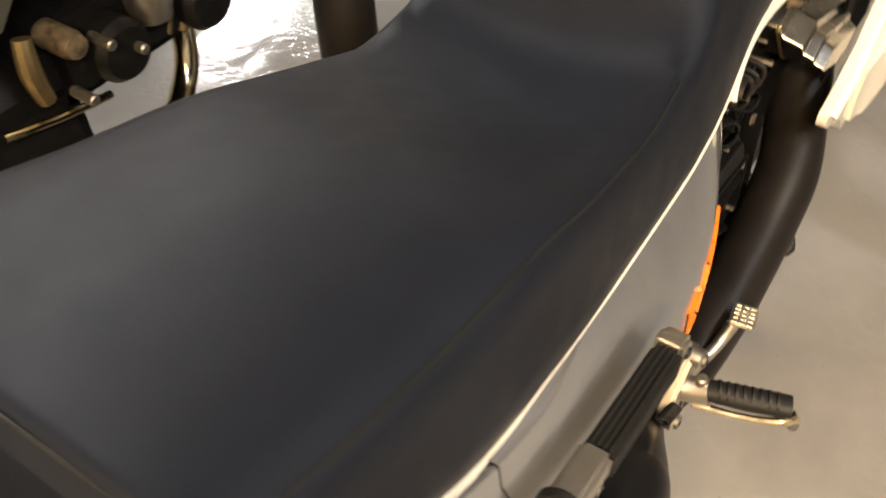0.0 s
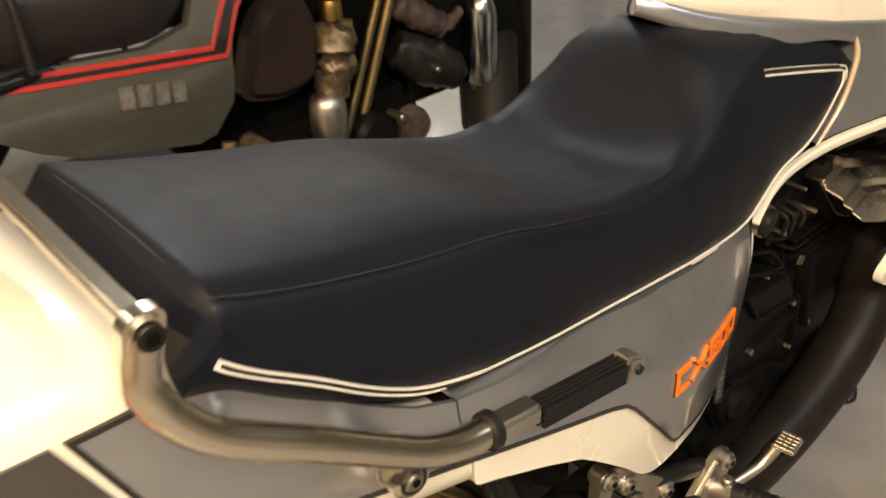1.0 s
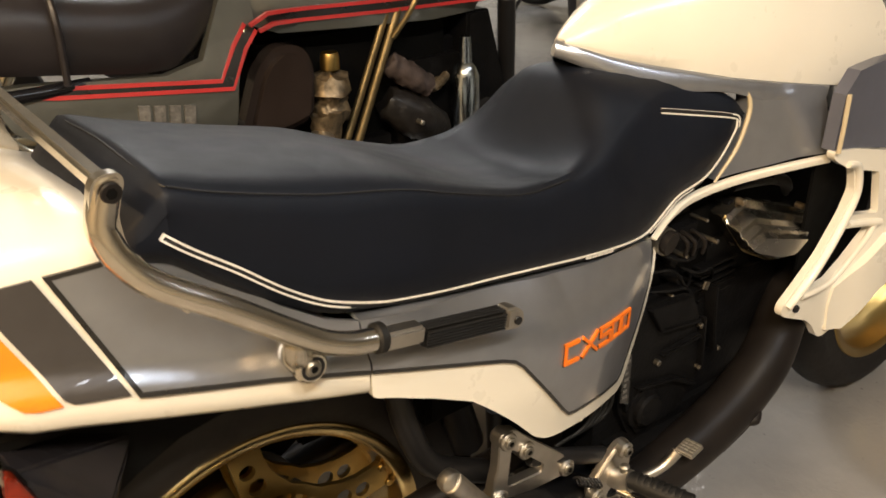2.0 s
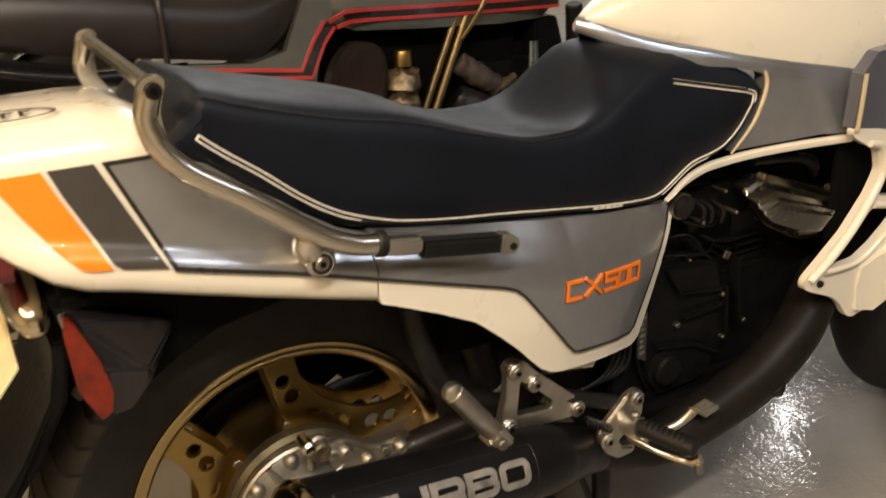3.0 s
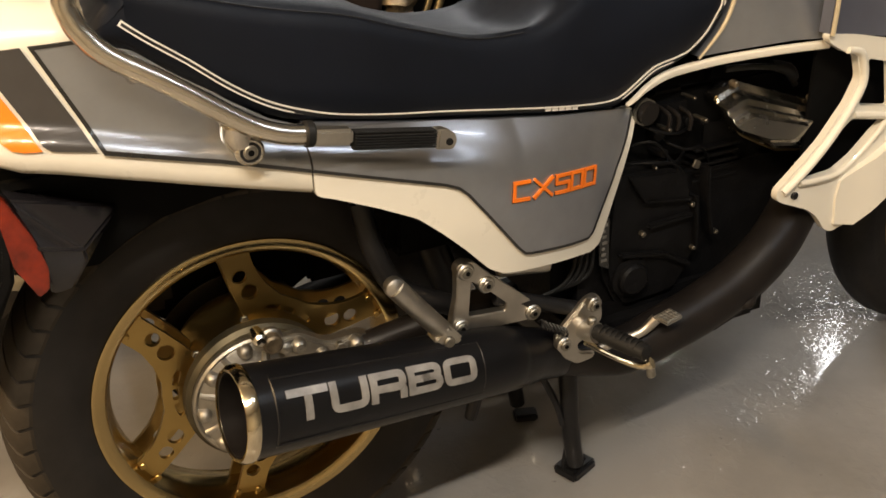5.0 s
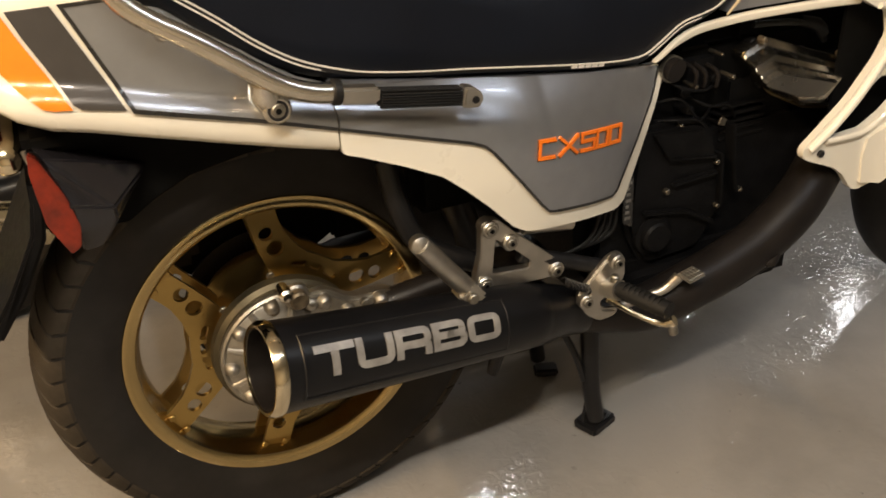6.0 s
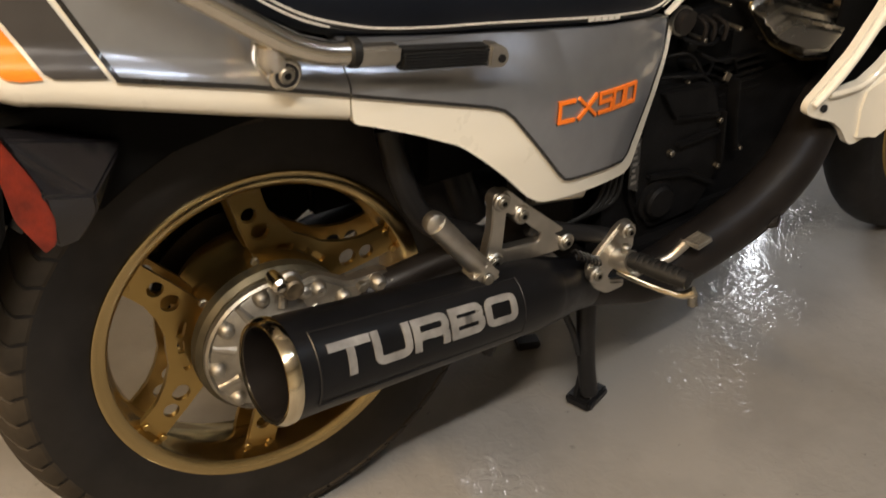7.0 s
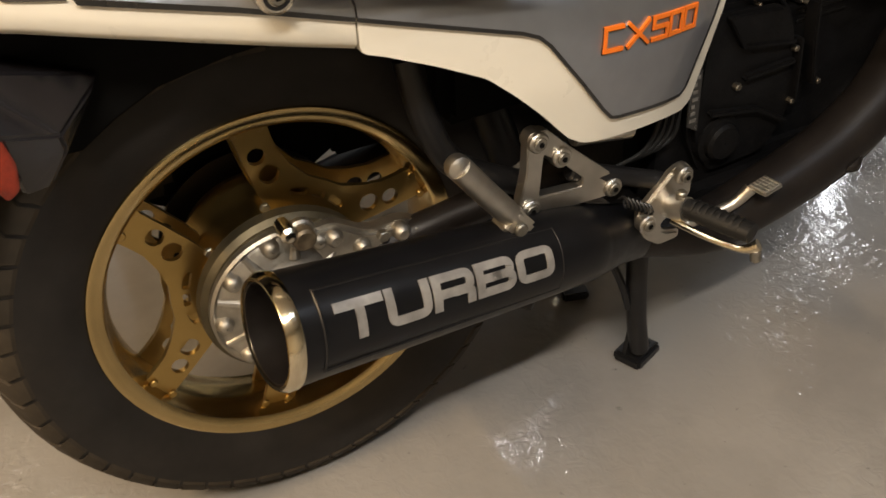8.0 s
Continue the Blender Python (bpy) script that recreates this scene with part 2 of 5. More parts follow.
def floor_material():
    m = mat("grey_painted_concrete", (0.225, 0.217, 0.207), 0.07, 0, 0, 0.05, 3.0, rough_vary=0.04)
    nt = m.node_tree
    b = nt.nodes["Principled BSDF"]
    tc = nt.nodes.new("ShaderNodeTexCoord")
    # rolled paint with a crinkled skin, and dark specks
    wave = nt.nodes.new("ShaderNodeTexNoise")
    wave.inputs["Scale"].default_value = 52
    wave.inputs["Detail"].default_value = 2.5
    wave.inputs["Roughness"].default_value = 0.5
    wave.inputs["Distortion"].default_value = 1.0
    slow = nt.nodes.new("ShaderNodeTexNoise")
    slow.inputs["Scale"].default_value = 4
    slow.inputs["Detail"].default_value = 5
    nt.links.new(tc.outputs["Object"], wave.inputs["Vector"])
    nt.links.new(tc.outputs["Object"], slow.inputs["Vector"])
    patch = nt.nodes.new("ShaderNodeMapRange")
    patch.inputs["From Min"].default_value = 0.46
    patch.inputs["From Max"].default_value = 0.62
    patch.inputs["To Min"].default_value = 0.16
    nt.links.new(slow.outputs["Fac"], patch.inputs["Value"])
    add = nt.nodes.new("ShaderNodeMath")
    add.operation = "MULTIPLY"
    nt.links.new(wave.outputs["Fac"], add.inputs[0])
    nt.links.new(patch.outputs["Result"], add.inputs[1])
    # blotchy wear and small dark specks
    blot = nt.nodes.new("ShaderNodeTexNoise")
    blot.inputs["Scale"].default_value = 2.3
    blot.inputs["Detail"].default_value = 9
    blot.inputs["Roughness"].default_value = 0.62
    nt.links.new(tc.outputs["Object"], blot.inputs["Vector"])
    br = nt.nodes.new("ShaderNodeMapRange")
    br.inputs["From Min"].default_value = 0.36
    br.inputs["From Max"].default_value = 0.60
    br.inputs["To Min"].default_value = 0.80
    br.inputs["To Max"].default_value = 1.06
    nt.links.new(blot.outputs["Fac"], br.inputs["Value"])
    speck = nt.nodes.new("ShaderNodeTexNoise")
    speck.inputs["Scale"].default_value = 46
    speck.inputs["Detail"].default_value = 3
    nt.links.new(tc.outputs["Object"], speck.inputs["Vector"])
    sr = nt.nodes.new("ShaderNodeMapRange")
    sr.inputs["From Min"].default_value = 0.70
    sr.inputs["From Max"].default_value = 0.78
    sr.inputs["To Min"].default_value = 1.0
    sr.inputs["To Max"].default_value = 0.55
    nt.links.new(speck.outputs["Fac"], sr.inputs["Value"])
    both = nt.nodes.new("ShaderNodeMath")
    both.operation = "MULTIPLY"
    nt.links.new(br.outputs["Result"], both.inputs[0])
    nt.links.new(sr.outputs["Result"], both.inputs[1])
    tint = nt.nodes.new("ShaderNodeMix")
    tint.data_type = "RGBA"
    tint.blend_type = "MULTIPLY"
    tint.inputs["Factor"].default_value = 1
    nt.links.new(b.inputs["Base Color"].links[0].from_socket, tint.inputs["A"])
    nt.links.new(both.outputs[0], tint.inputs["B"])
    nt.links.new(tint.outputs["Result"], b.inputs["Base Color"])
    bp = nt.nodes.new("ShaderNodeBump")
    bp.inputs["Strength"].default_value = 0.32
    bp.inputs["Distance"].default_value = 0.006
    nt.links.new(add.outputs[0], bp.inputs["Height"])
    nt.links.new(bp.outputs["Normal"], b.inputs["Normal"])
    return m


FLOORM = floor_material()


def lamp_material(colour, strength):
    m = bpy.data.materials.new("glowing_tube")
    m.use_nodes = True
    b = m.node_tree.nodes["Principled BSDF"]
    b.inputs["Base Color"].default_value = (0.9, 0.9, 0.9, 1)
    b.inputs["Emission Color"].default_value = (*colour, 1)
    b.inputs["Emission Strength"].default_value = strength
    return m


# ---- the room ----
X0, X1, Y0, Y1 = -4.0, 6.0, -4.2, 5.2


def flat(name, lo, hi, material):
    ob = finish(name, box(lo, hi, 0), material)
    return tagged(ob, kind="structure")


tagged(flat("floor", (X0, Y0, -0.1), (X1, Y1, 0), FLOORM), "grey painted concrete garage floor with a crinkled glossy skin", "floor")
tagged(flat("ceiling", (X0, Y0, CEIL), (X1, Y1, CEIL + 0.1), CEILM), "plain white painted garage ceiling", "ceiling")
for nm, lo, hi in (("wall_north", (X0 - 0.15, Y1, 0), (X1 + 0.15, Y1 + 0.15, CEIL)), ("wall_south", (X0 - 0.15, Y0 - 0.15, 0), (X1 + 0.15, Y0, CEIL)),
                   ("wall_west", (X0 - 0.15, Y0, 0), (X0, Y1, CEIL)), ("wall_east", (X1, Y0, 0), (X1 + 0.15, Y1, CEIL))):
    tagged(flat(nm, lo, hi, WALLM), "plain cream plastered garage wall", "wall")

GLOW = [lamp_material(c, 10) for c in TONES]
for tx, ty, tone, watts, turn in TUBES:
    root = tagged(new("ceiling_light"), "white tube lamp fixture on the ceiling, lit", "lamp", "tube lamps on the ceiling")
    root.matrix_basis = pose(tx, ty, CEIL, 0, 0, turn)
    part("housing", box((-0.76, -0.06, -0.05), (0.76, 0.06, 0), 0.008), CEILM, root)
    part("tube", rod((-0.72, 0, -0.075), (0.72, 0, -0.075), 0.02, 12), GLOW[tone], root, "glowing tube")
    li = bpy.data.lights.new("tube_light", "AREA")
    li.shape, li.size, li.size_y = "RECTANGLE", 1.4, 0.06
    li.energy = watts
    li.color = TONES[tone]
    lo = new("tube_light", li)
    lo.matrix_basis = pose(tx, ty, CEIL - 0.11, 0, 0, turn)

# ---- the white motorcycle: x ahead, its axle line at x = 0 ----
bike = tagged(new("motorcycle"), "white and silver motorcycle with orange stripes on its centre stand", "motorcycle")
AXLE = 0.336


def smooth(x, table):
    """A curve through the points of a table with no kinks."""
    if x <= table[0][0]:
        return table[0][1]
    if x >= table[-1][0]:
        return table[-1][1]
    i = max(k for k in range(len(table) - 1) if table[k][0] <= x)
    (a, u), (b, v) = table[i], table[i + 1]
    p, q = table[max(i - 1, 0)], table[min(i + 2, len(table) - 1)]
    m0 = (v - p[1]) / (b - p[0]) * (b - a)
    m1 = (q[1] - u) / (q[0] - a) * (b - a)
    t = (x - a) / (b - a)
    return u * (2 * t ** 3 - 3 * t * t + 1) + m0 * (t ** 3 - 2 * t * t + t) + v * (3 * t * t - 2 * t ** 3) + m1 * (t ** 3 - t * t)


def interp(x, table):
    if x <= table[0][0]:
        return table[0][1]
    for (a, u), (b, v) in zip(table, table[1:]):
        if x <= b:
            t = (x - a) / (b - a)
            t = t * t * (3 - 2 * t) * 0.5 + t * 0.5
            return u + (v - u) * t
    return table[-1][1]


SIDE = [(-0.40, -0.10), (-0.33, -0.138), (-0.2, -0.173), (0.05, -0.186), (0.2, -0.192), (0.33, -0.193), (0.41, -0.181), (0.48, -0.161), (0.53, -0.143), (0.58, -0.126), (0.65, -0.120), (0.72, -0.127), (0.80, -0.15), (0.95, -0.19)]


def side_y(x, z):
    """The right flank of the bodywork."""
    y = smooth(x, SIDE)
    if 0.10 < x < 0.66:
        w = min((x - 0.10) / 0.20, 1) * min((0.66 - x) / 0.10, 1)
        w = w * w * (3 - 2 * w)
        y += w * (5.0 * max(0, z - 0.60 - 0.25 * max(0, 0.36 - x)) ** 2 + max(0, 0.57 - z) * 0.10)
    return y + flare(x, z)


def seat_part():
    # x, top in the middle, top at the seam, half width at the seam, bottom, half width at the bottom
    st = [(-0.138, 0.868, 0.866, 0.132, 0.852, 0.142), (-0.130, 0.882, 0.879, 0.144, 0.852, 0.154), (-0.116, 0.898, 0.894, 0.152, 0.852, 0.162), (-0.101, 0.911, 0.908, 0.156, 0.851, 0.166),
          (-0.092, 0.9195, 0.9165, 0.158, 0.848, 0.168), (-0.084, 0.9215, 0.9175, 0.159, 0.843, 0.169), (-0.05, 0.914, 0.905, 0.160, 0.815, 0.170), (0.0, 0.902, 0.890, 0.160, 0.778, 0.170),
          (0.06, 0.889, 0.874, 0.158, 0.748, 0.169), (0.14, 0.867, 0.857, 0.155, 0.7305, 0.166), (0.20, 0.840, 0.837, 0.152, 0.7205, 0.164),
          (0.26, 0.811, 0.818, 0.147, 0.7105, 0.160), (0.32, 0.790, 0.802, 0.141, 0.7005, 0.156), (0.39, 0.781, 0.799, 0.133, 0.6885, 0.151),
          (0.425, 0.800, 0.805, 0.129, 0.683, 0.148), (0.455, 0.833, 0.816, 0.124, 0.678, 0.1445), (0.485, 0.869, 0.829, 0.116, 0.674, 0.141), (0.51, 0.884, 0.840, 0.108, 0.671, 0.1375), (0.55, 0.880, 0.855, 0.099, 0.671, 0.132),
          (0.60, 0.868, 0.859, 0.089, 0.696, 0.127), (0.65, 0.853, 0.850, 0.092, 0.711, 0.125), (0.69, 0.842, 0.839, 0.103, 0.733, 0.124), (0.72, 0.829, 0.827, 0.112, 0.766, 0.123), (0.737, 0.815, 0.814, 0.114, 0.79, 0.120)]
    tab = [catmull([(p[0], p[k], 0) for p in st], 3) for k in range(1, 6)]
    rings = []
    for i in range(len(tab[0])):
        x = tab[0][i].x
        zt, zs, ys, zb, yb = (tab[k][i].y for k in range(5))
        dz = zs - zb
        g = min(max((0.46 - x) / 0.08, 0), 1)
        back = min(max((0.50 - x) / 0.2, 0), 1)
        half = [(yb - 0.01, zb), (yb, zb + min(0.012, dz * 0.3)), (yb + 0.003, zb + dz * 0.35), (yb - 0.001, zb + dz * 0.65), (ys + 0.011, zs - 0.022 * min(1, dz / 0.05)),
                (ys + 0.007, zs - 0.008), (ys + 0.003, zs - 0.0045 + 0.0005 * g), (ys + 0.0003, zs - 0.0018 - 0.0017 * g), (ys - 0.004, zs + 0.001), (ys * 0.86, zs + (zt - zs) * 0.35 + 0.003), (ys * 0.62, zs + (zt - zs) * 0.75 + 0.002), (ys * 0.32, zt)]
        rings.append([(x, -y, z) for y, z in half] + [(x, -0.022 * back, zt - 0.001)] + [(x, y - 0.044 * back, z - 0.013 * y / yb) for y, z in reversed(half)])
    return loft(rings)


seat_mesh = seat_part()
seat_tree = BVHTree.FromBMesh(seat_mesh)
seat = part("seat", seat_mesh, VINYL, bike, "black vinyl stepped dual seat with white line", 1.0)
PIPE_LINE = [(-0.098, 0.8785), (-0.075, 0.859), (-0.040, 0.8322), (-0.004, 0.802), (0.027, 0.780), (0.056, 0.7645), (0.100, 0.748), (0.137, 0.7385), (0.191, 0.729), (0.255, 0.720), (0.350, 0.7045), (0.411, 0.6945),
             (0.472, 0.6855), (0.517, 0.681), (0.545, 0.6835), (0.573, 0.697), (0.607, 0.715), (0.647, 0.7225), (0.672, 0.7305), (0.699, 0.752), (0.714, 0.776), (0.7225, 0.793), (0.7155, 0.804), (0.640, 0.8205), (0.581, 0.8335)]


def seat_y(x):
    return -interp(x, [(-0.13, 0.150), (-0.09, 0.170), (0.10, 0.168), (0.25, 0.161), (0.41, 0.151), (0.5, 0.140), (0.6, 0.128), (0.7, 0.124)])


def ribbon(line, width, lift, shift=0.0):
    """A raised flat strip along a line on the seat's side."""
    pts = catmull([(x, 0, z) for x, z in line], 6)
    rings = []
    for i, p in enumerate(pts):
        t = (pts[min(i + 1, len(pts) - 1)] - pts[max(i - 1, 0)]).normalized()
        n = Vector((-t.z, 0, t.x))
        p = p + n * shift
        hit = seat_tree.ray_cast(Vector((p.x, -1, p.z)), Vector((0, 1, 0)))[0]
        y = max(min(hit.y if hit else seat_y(p.x), -0.085), -0.175) - lift
        rings.append([(p.x + n.x * width / 2, y, p.z + n.z * width / 2), (p.x - n.x * width / 2, y, p.z - n.z * width / 2),
                      (p.x - n.x * width / 2, y + 0.006, p.z - n.z * width / 2), (p.x + n.x * width / 2, y + 0.006, p.z + n.z * width / 2)])
    return loft(rings)


part("strip", ribbon(PIPE_LINE, 0.0062, 0.0012), STRIP, seat, "black ground between two white lines")
part("white_line", ribbon([(-0.0984, 0.8788), (-0.0970, 0.8776)], 0.0066, 0.0023), PIPING, seat, "raised white line")
for off in (-0.0025, 0.0025):
    part("white_line", ribbon(PIPE_LINE, 0.0017, 0.0022, off), PIPING, seat, "raised white line")


SEAM = [(-0.085, 0.918, 0.159), (-0.05, 0.905, 0.160), (0.0, 0.890, 0.160), (0.06, 0.874, 0.158), (0.14, 0.857, 0.155), (0.20, 0.837, 0.152), (0.26, 0.818, 0.147), (0.32, 0.802, 0.141), (0.39, 0.799, 0.133)]
for s_ in (-1,):
    part("seam", tube([(x, s_ * (w + 0.0015), z - 0.0032) for x, z, w in SEAM], 0.0011, 6, 4), GRIP, seat, "stitched seam")
part("seam", tube([(-0.086, -0.1600, 0.9145), (-0.0905, -0.152, 0.9175), (-0.0925, -0.120, 0.9190), (-0.0930, -0.06, 0.9200), (-0.0930, -0.02, 0.9200), (-0.0925, 0.05, 0.9140), (-0.090, 0.10, 0.907)], 0.0011, 6, 5), GRIP, seat, "stitched seam")
for k in range(5):
    xa = 0.413 + k * 0.0113
    za = 0.6942 - k * 0.0017
    part("maker_bar", ribbon([(xa, za), (xa + 0.0045, za - 0.0006), (xa + 0.009, za - 0.0012)], 0.0056, 0.0027), PIPING, seat, "small white maker's mark")

# the flank leans in above a flared ledge that runs over the white strip
LEDGE = [(-0.30, 0.800), (-0.16, 0.771), (-0.10, 0.754), (0.036, 0.720), (0.090, 0.707), (0.178, 0.690), (0.236, 0.678), (0.32, 0.655)]


def flare(x, z):
    k = min(max((0.35 - x) / 0.17, 0), 1)
    k = k * k * (3 - 2 * k)
    d = z - smooth(x, LEDGE)
    t = min(max((d + 0.012) / 0.024, 0), 1)
    return k * (0.0155 * t * t * (3 - 2 * t) + max(0, d - 0.012) * 0.12)


TAIL_W = [(-0.335, 0.115), (-0.325, 0.134), (-0.305, 0.152), (-0.28, 0.160), (-0.25, 0.165), (-0.22, 0.169), (-0.15, 0.176), (-0.08, 0.180), (0.0, 0.183), (0.0755, 0.187)]


def tail_y(x, z):
    return -(smooth(x, TAIL_W) - flare(x, z))


def cowl():
    st = [(-0.335, 0.835, 0.880), (-0.325, 0.822, 0.892), (-0.305, 0.800, 0.900), (-0.28, 0.780, 0.903), (-0.25, 0.754, 0.905), (-0.22, 0.740, 0.905),
          (-0.185, 0.7325, 0.905), (-0.15, 0.7228, 0.902), (-0.115, 0.7128, 0.885), (-0.09, 0.7058, 0.842), (-0.06, 0.6970, 0.815), (-0.03, 0.6885, 0.788), (0.0, 0.6800, 0.766), (0.03, 0.6718, 0.746), (0.0755, 0.660, 0.722)]
    rings = []
    for x, lo, hi in st:
        e = min(0.868, hi - 0.012)
        zs = [lo + 0.008, lo + 0.020] + [lo + 0.020 + (e - lo - 0.020) * k / 12 for k in range(1, 13)]
        half = [(-tail_y(x, lo) - 0.03, lo), (-tail_y(x, lo) - 0.008, lo + 0.001)] + [(-tail_y(x, z) - (0.001 if z < lo + 0.01 else 0), z) for z in zs]
        w = -tail_y(x, e)
        half += [(w - 0.010, e + (hi - e) * 0.5), (w - 0.030, e + (hi - e) * 0.85), (w * 0.4, hi)]
        rings.append([(x, -y, z) for y, z in half] + [(x, y, z - 0.012) for y, z in reversed(half)])
    return loft(rings)


tail = part("tail_cowl", cowl(), WHITE, bike, "pearl white tail cowl", 0.9)
part("silver_panel", skin([(-0.1815, 0.8600), (-0.125, 0.8612), (-0.097, 0.859), (-0.05, 0.820), (0.0, 0.780), (0.04, 0.754), (0.0755, 0.740), (0.0755, 0.6925), (-0.022, 0.7230), (-0.1365, 0.7540)], tail_y, 0.0025, 0.004, 0.005), SILVER, tail, "silver painted tail flank")
part("pinstripe", skin([(-0.1865, 0.8638), (-0.10, 0.8650), (-0.10, 0.8612), (-0.1805, 0.8600), (-0.1363, 0.7542), (-0.022, 0.7232), (0.0755, 0.6930), (0.0755, 0.6890), (-0.024, 0.7190), (-0.1395, 0.7500)], tail_y, 0.0035, 0.003, 0.012), PINSTRIPE, tail)
part("stripe", skin([(-0.2350, 0.8625), (-0.1935, 0.8632), (-0.1453, 0.7542), (-0.188, 0.7620), (-0.1945, 0.7680), (-0.2255, 0.8365)], tail_y, 0.0025, 0.004, 0.005), CHARCOAL, tail, "charcoal stripe")
part("stripe", skin([(-0.287, 0.8605), (-0.2405, 0.8620), (-0.228, 0.8320), (-0.1960, 0.7632), (-0.2125, 0.7645), (-0.2235, 0.7680), (-0.2443, 0.7910), (-0.2644, 0.8230), (-0.280, 0.8500)], tail_y, 0.0025, 0.004, 0.005), ORANGE, tail, "orange stripe")

sticker = part("sticker", lathe([(0.036, 0), (0.0385, 0), (0.0385, 0.0006), (0.036, 0.0006)], (0, 0, 0), "z", 40), PINSTRIPE, tail, "oval outline sticker with illegible marks")
sticker.data.transform(Matrix.Diagonal((1.35, 0.62, 1, 1)))
sticker.matrix_basis = pose(-0.262, -0.085, 0.9056, 0, 0, 0)
for k in range(4):
    part("mark", box((-0.030 + k * 0.016, -0.010, 0), (-0.026 + k * 0.016, 0.010, 0.0006), 0), PINSTRIPE, sticker)
    part("mark", box((-0.030 + k * 0.016, 0.006, 0.0002), (-0.019 + k * 0.016, 0.010, 0.0008), 0), PINSTRIPE, sticker)

# side covers
COVER = [(0.0775, 0.722), (0.0775, 0.6580), (0.0989, 0.6505), (0.1542, 0.6262), (0.2023, 0.6020), (0.2343, 0.5745), (0.2665, 0.5432), (0.3030, 0.5032), (0.3245, 0.4900), (0.345, 0.4855), (0.4985, 0.4610), (0.5155, 0.4680), (0.5508, 0.5632), (0.5900, 0.6540), (0.580, 0.658), (0.545, 0.660), (0.50, 0.664), (0.44, 0.672), (0.35, 0.684), (0.255, 0.698), (0.137, 0.716)]
GREY = [(0.0775, 0.740), (0.0775, 0.6905), (0.2409, 0.6400), (0.2590, 0.6320), (0.2720, 0.6200), (0.3456, 0.5262), (0.3590, 0.5120), (0.370, 0.5085), (0.4501, 0.4945), (0.4830, 0.4905), (0.4930, 0.4970), (0.5360, 0.5855), (0.5795, 0.6560), (0.545, 0.664), (0.50, 0.6715), (0.44, 0.6795), (0.35, 0.6935), (0.255, 0.7095), (0.137, 0.7285)]
BLACKLINE = GREY[1:13]


def outline_strip(line, w):
    left, right = [], []
    for i, p in enumerate(line):
        a, b = Vector(line[max(i - 1, 0)]), Vector(line[min(i + 1, len(line) - 1)])
        t = (b - a).normalized()
        n = Vector((-t.y, t.x))
        left.append((p[0] + n.x * w, p[1] + n.y * w))
        right.append((p[0] - n.x * w, p[1] - n.y * w))
    return left + right[::-1]


cover = part("side_cover", skin(rounded(COVER, 0.006, 2), side_y, 0, 0.012, 0.014), WHITE, bike, "white side cover with a silver field")
part("silver_panel", skin(GREY, side_y, 0.0025, 0.004, 0.005), SILVER, cover, "silver painted side panel")
part("pinstripe", skin(outline_strip(BLACKLINE, 0.0018), side_y, 0.0035, 0.003, 0.012), PINSTRIPE, cover)


def left_y(x, z):
    return -side_y(x, z)


part("side_cover", skin(rounded(COVER, 0.006, 2), left_y, 0, 0.012), WHITE, bike)
# the field's upper edge turns in under the seat
TURN_IN = [(0.0775, 0.740), (0.137, 0.7285), (0.255, 0.7095), (0.35, 0.6935), (0.44, 0.6795), (0.50, 0.6715), (0.545, 0.664)]
rings = []
for x, z in TURN_IN:
    y = side_y(x, z) - 0.001
    rings.append([(x, y, z - 0.0005), (x, y + 0.012, z + 0.0025), (x, -0.10, z + 0.004), (x, -0.10, z - 0.002), (x, y + 0.010, z - 0.003)])
part("turned_edge", loft(rings), SILVER, cover, "silver edge turned in under the seat")


# squared letter shapes of the side badge
BADGE_CELLS = {0: ("c", 0.000, 0.0235), 1: ("x", 0.0335, 0.0290), 2: ("s", 0.0710, 0.0230), 3: ("o", 0.0995, 0.0205), 4: ("o", 0.1255, 0.0215)}


def badge_letter(k, grow, lift, thick, drop=0.0):
    bm = bmesh.new()
    ch, x0, W = BADGE_CELLS[k]
    H, S = 0.0235, 0.0043 + grow
    shapes = {"c": [((0, 0), (0, 1)), ((0, 1), (1, 1)), ((0, 0), (1, 0))], "x": [((0, 0), (1, 1)), ((0, 1), (1, 0))],
              "s": [((0, 0), (1, 0)), ((1, 0), (1, 0.55)), ((1, 0.55), (0, 0.55)), ((0, 0.55), (0, 1)), ((0, 1), (1, 1))],
              "o": [((0, 0), (1, 0)), ((1, 0), (1, 1)), ((1, 1), (0, 1)), ((0, 1), (0, 0))]}
    for (ax, az), (bx, bz) in shapes[ch]:
        a = Vector((x0 + ax * W + az * H * 0.08, az * H))
        b = Vector((x0 + bx * W + bz * H * 0.08, bz * H))
        d = (b - a).normalized()
        n = Vector((-d.y, d.x)) * S / 2
        quad = [a - d * S / 2 + n, b + d * S / 2 + n, b + d * S / 2 - n, a - d * S / 2 - n]
        skin([(0.3370 + p.x, 0.5972 + p.y - p.x * 0.118 - drop) for p in quad], side_y, lift, thick, 0.012, bm)
    return bm


for k in range(5):
    part("badge_letter", badge_letter(k, 0.0, 0.0055, 0.003), BADGE, cover, "orange raised badge letter")
    part("letter_shadow_edge", badge_letter(k, 0.0012, 0.0036, 0.003, 0.0012), PINSTRIPE, cover, "black edge of the badge letter")

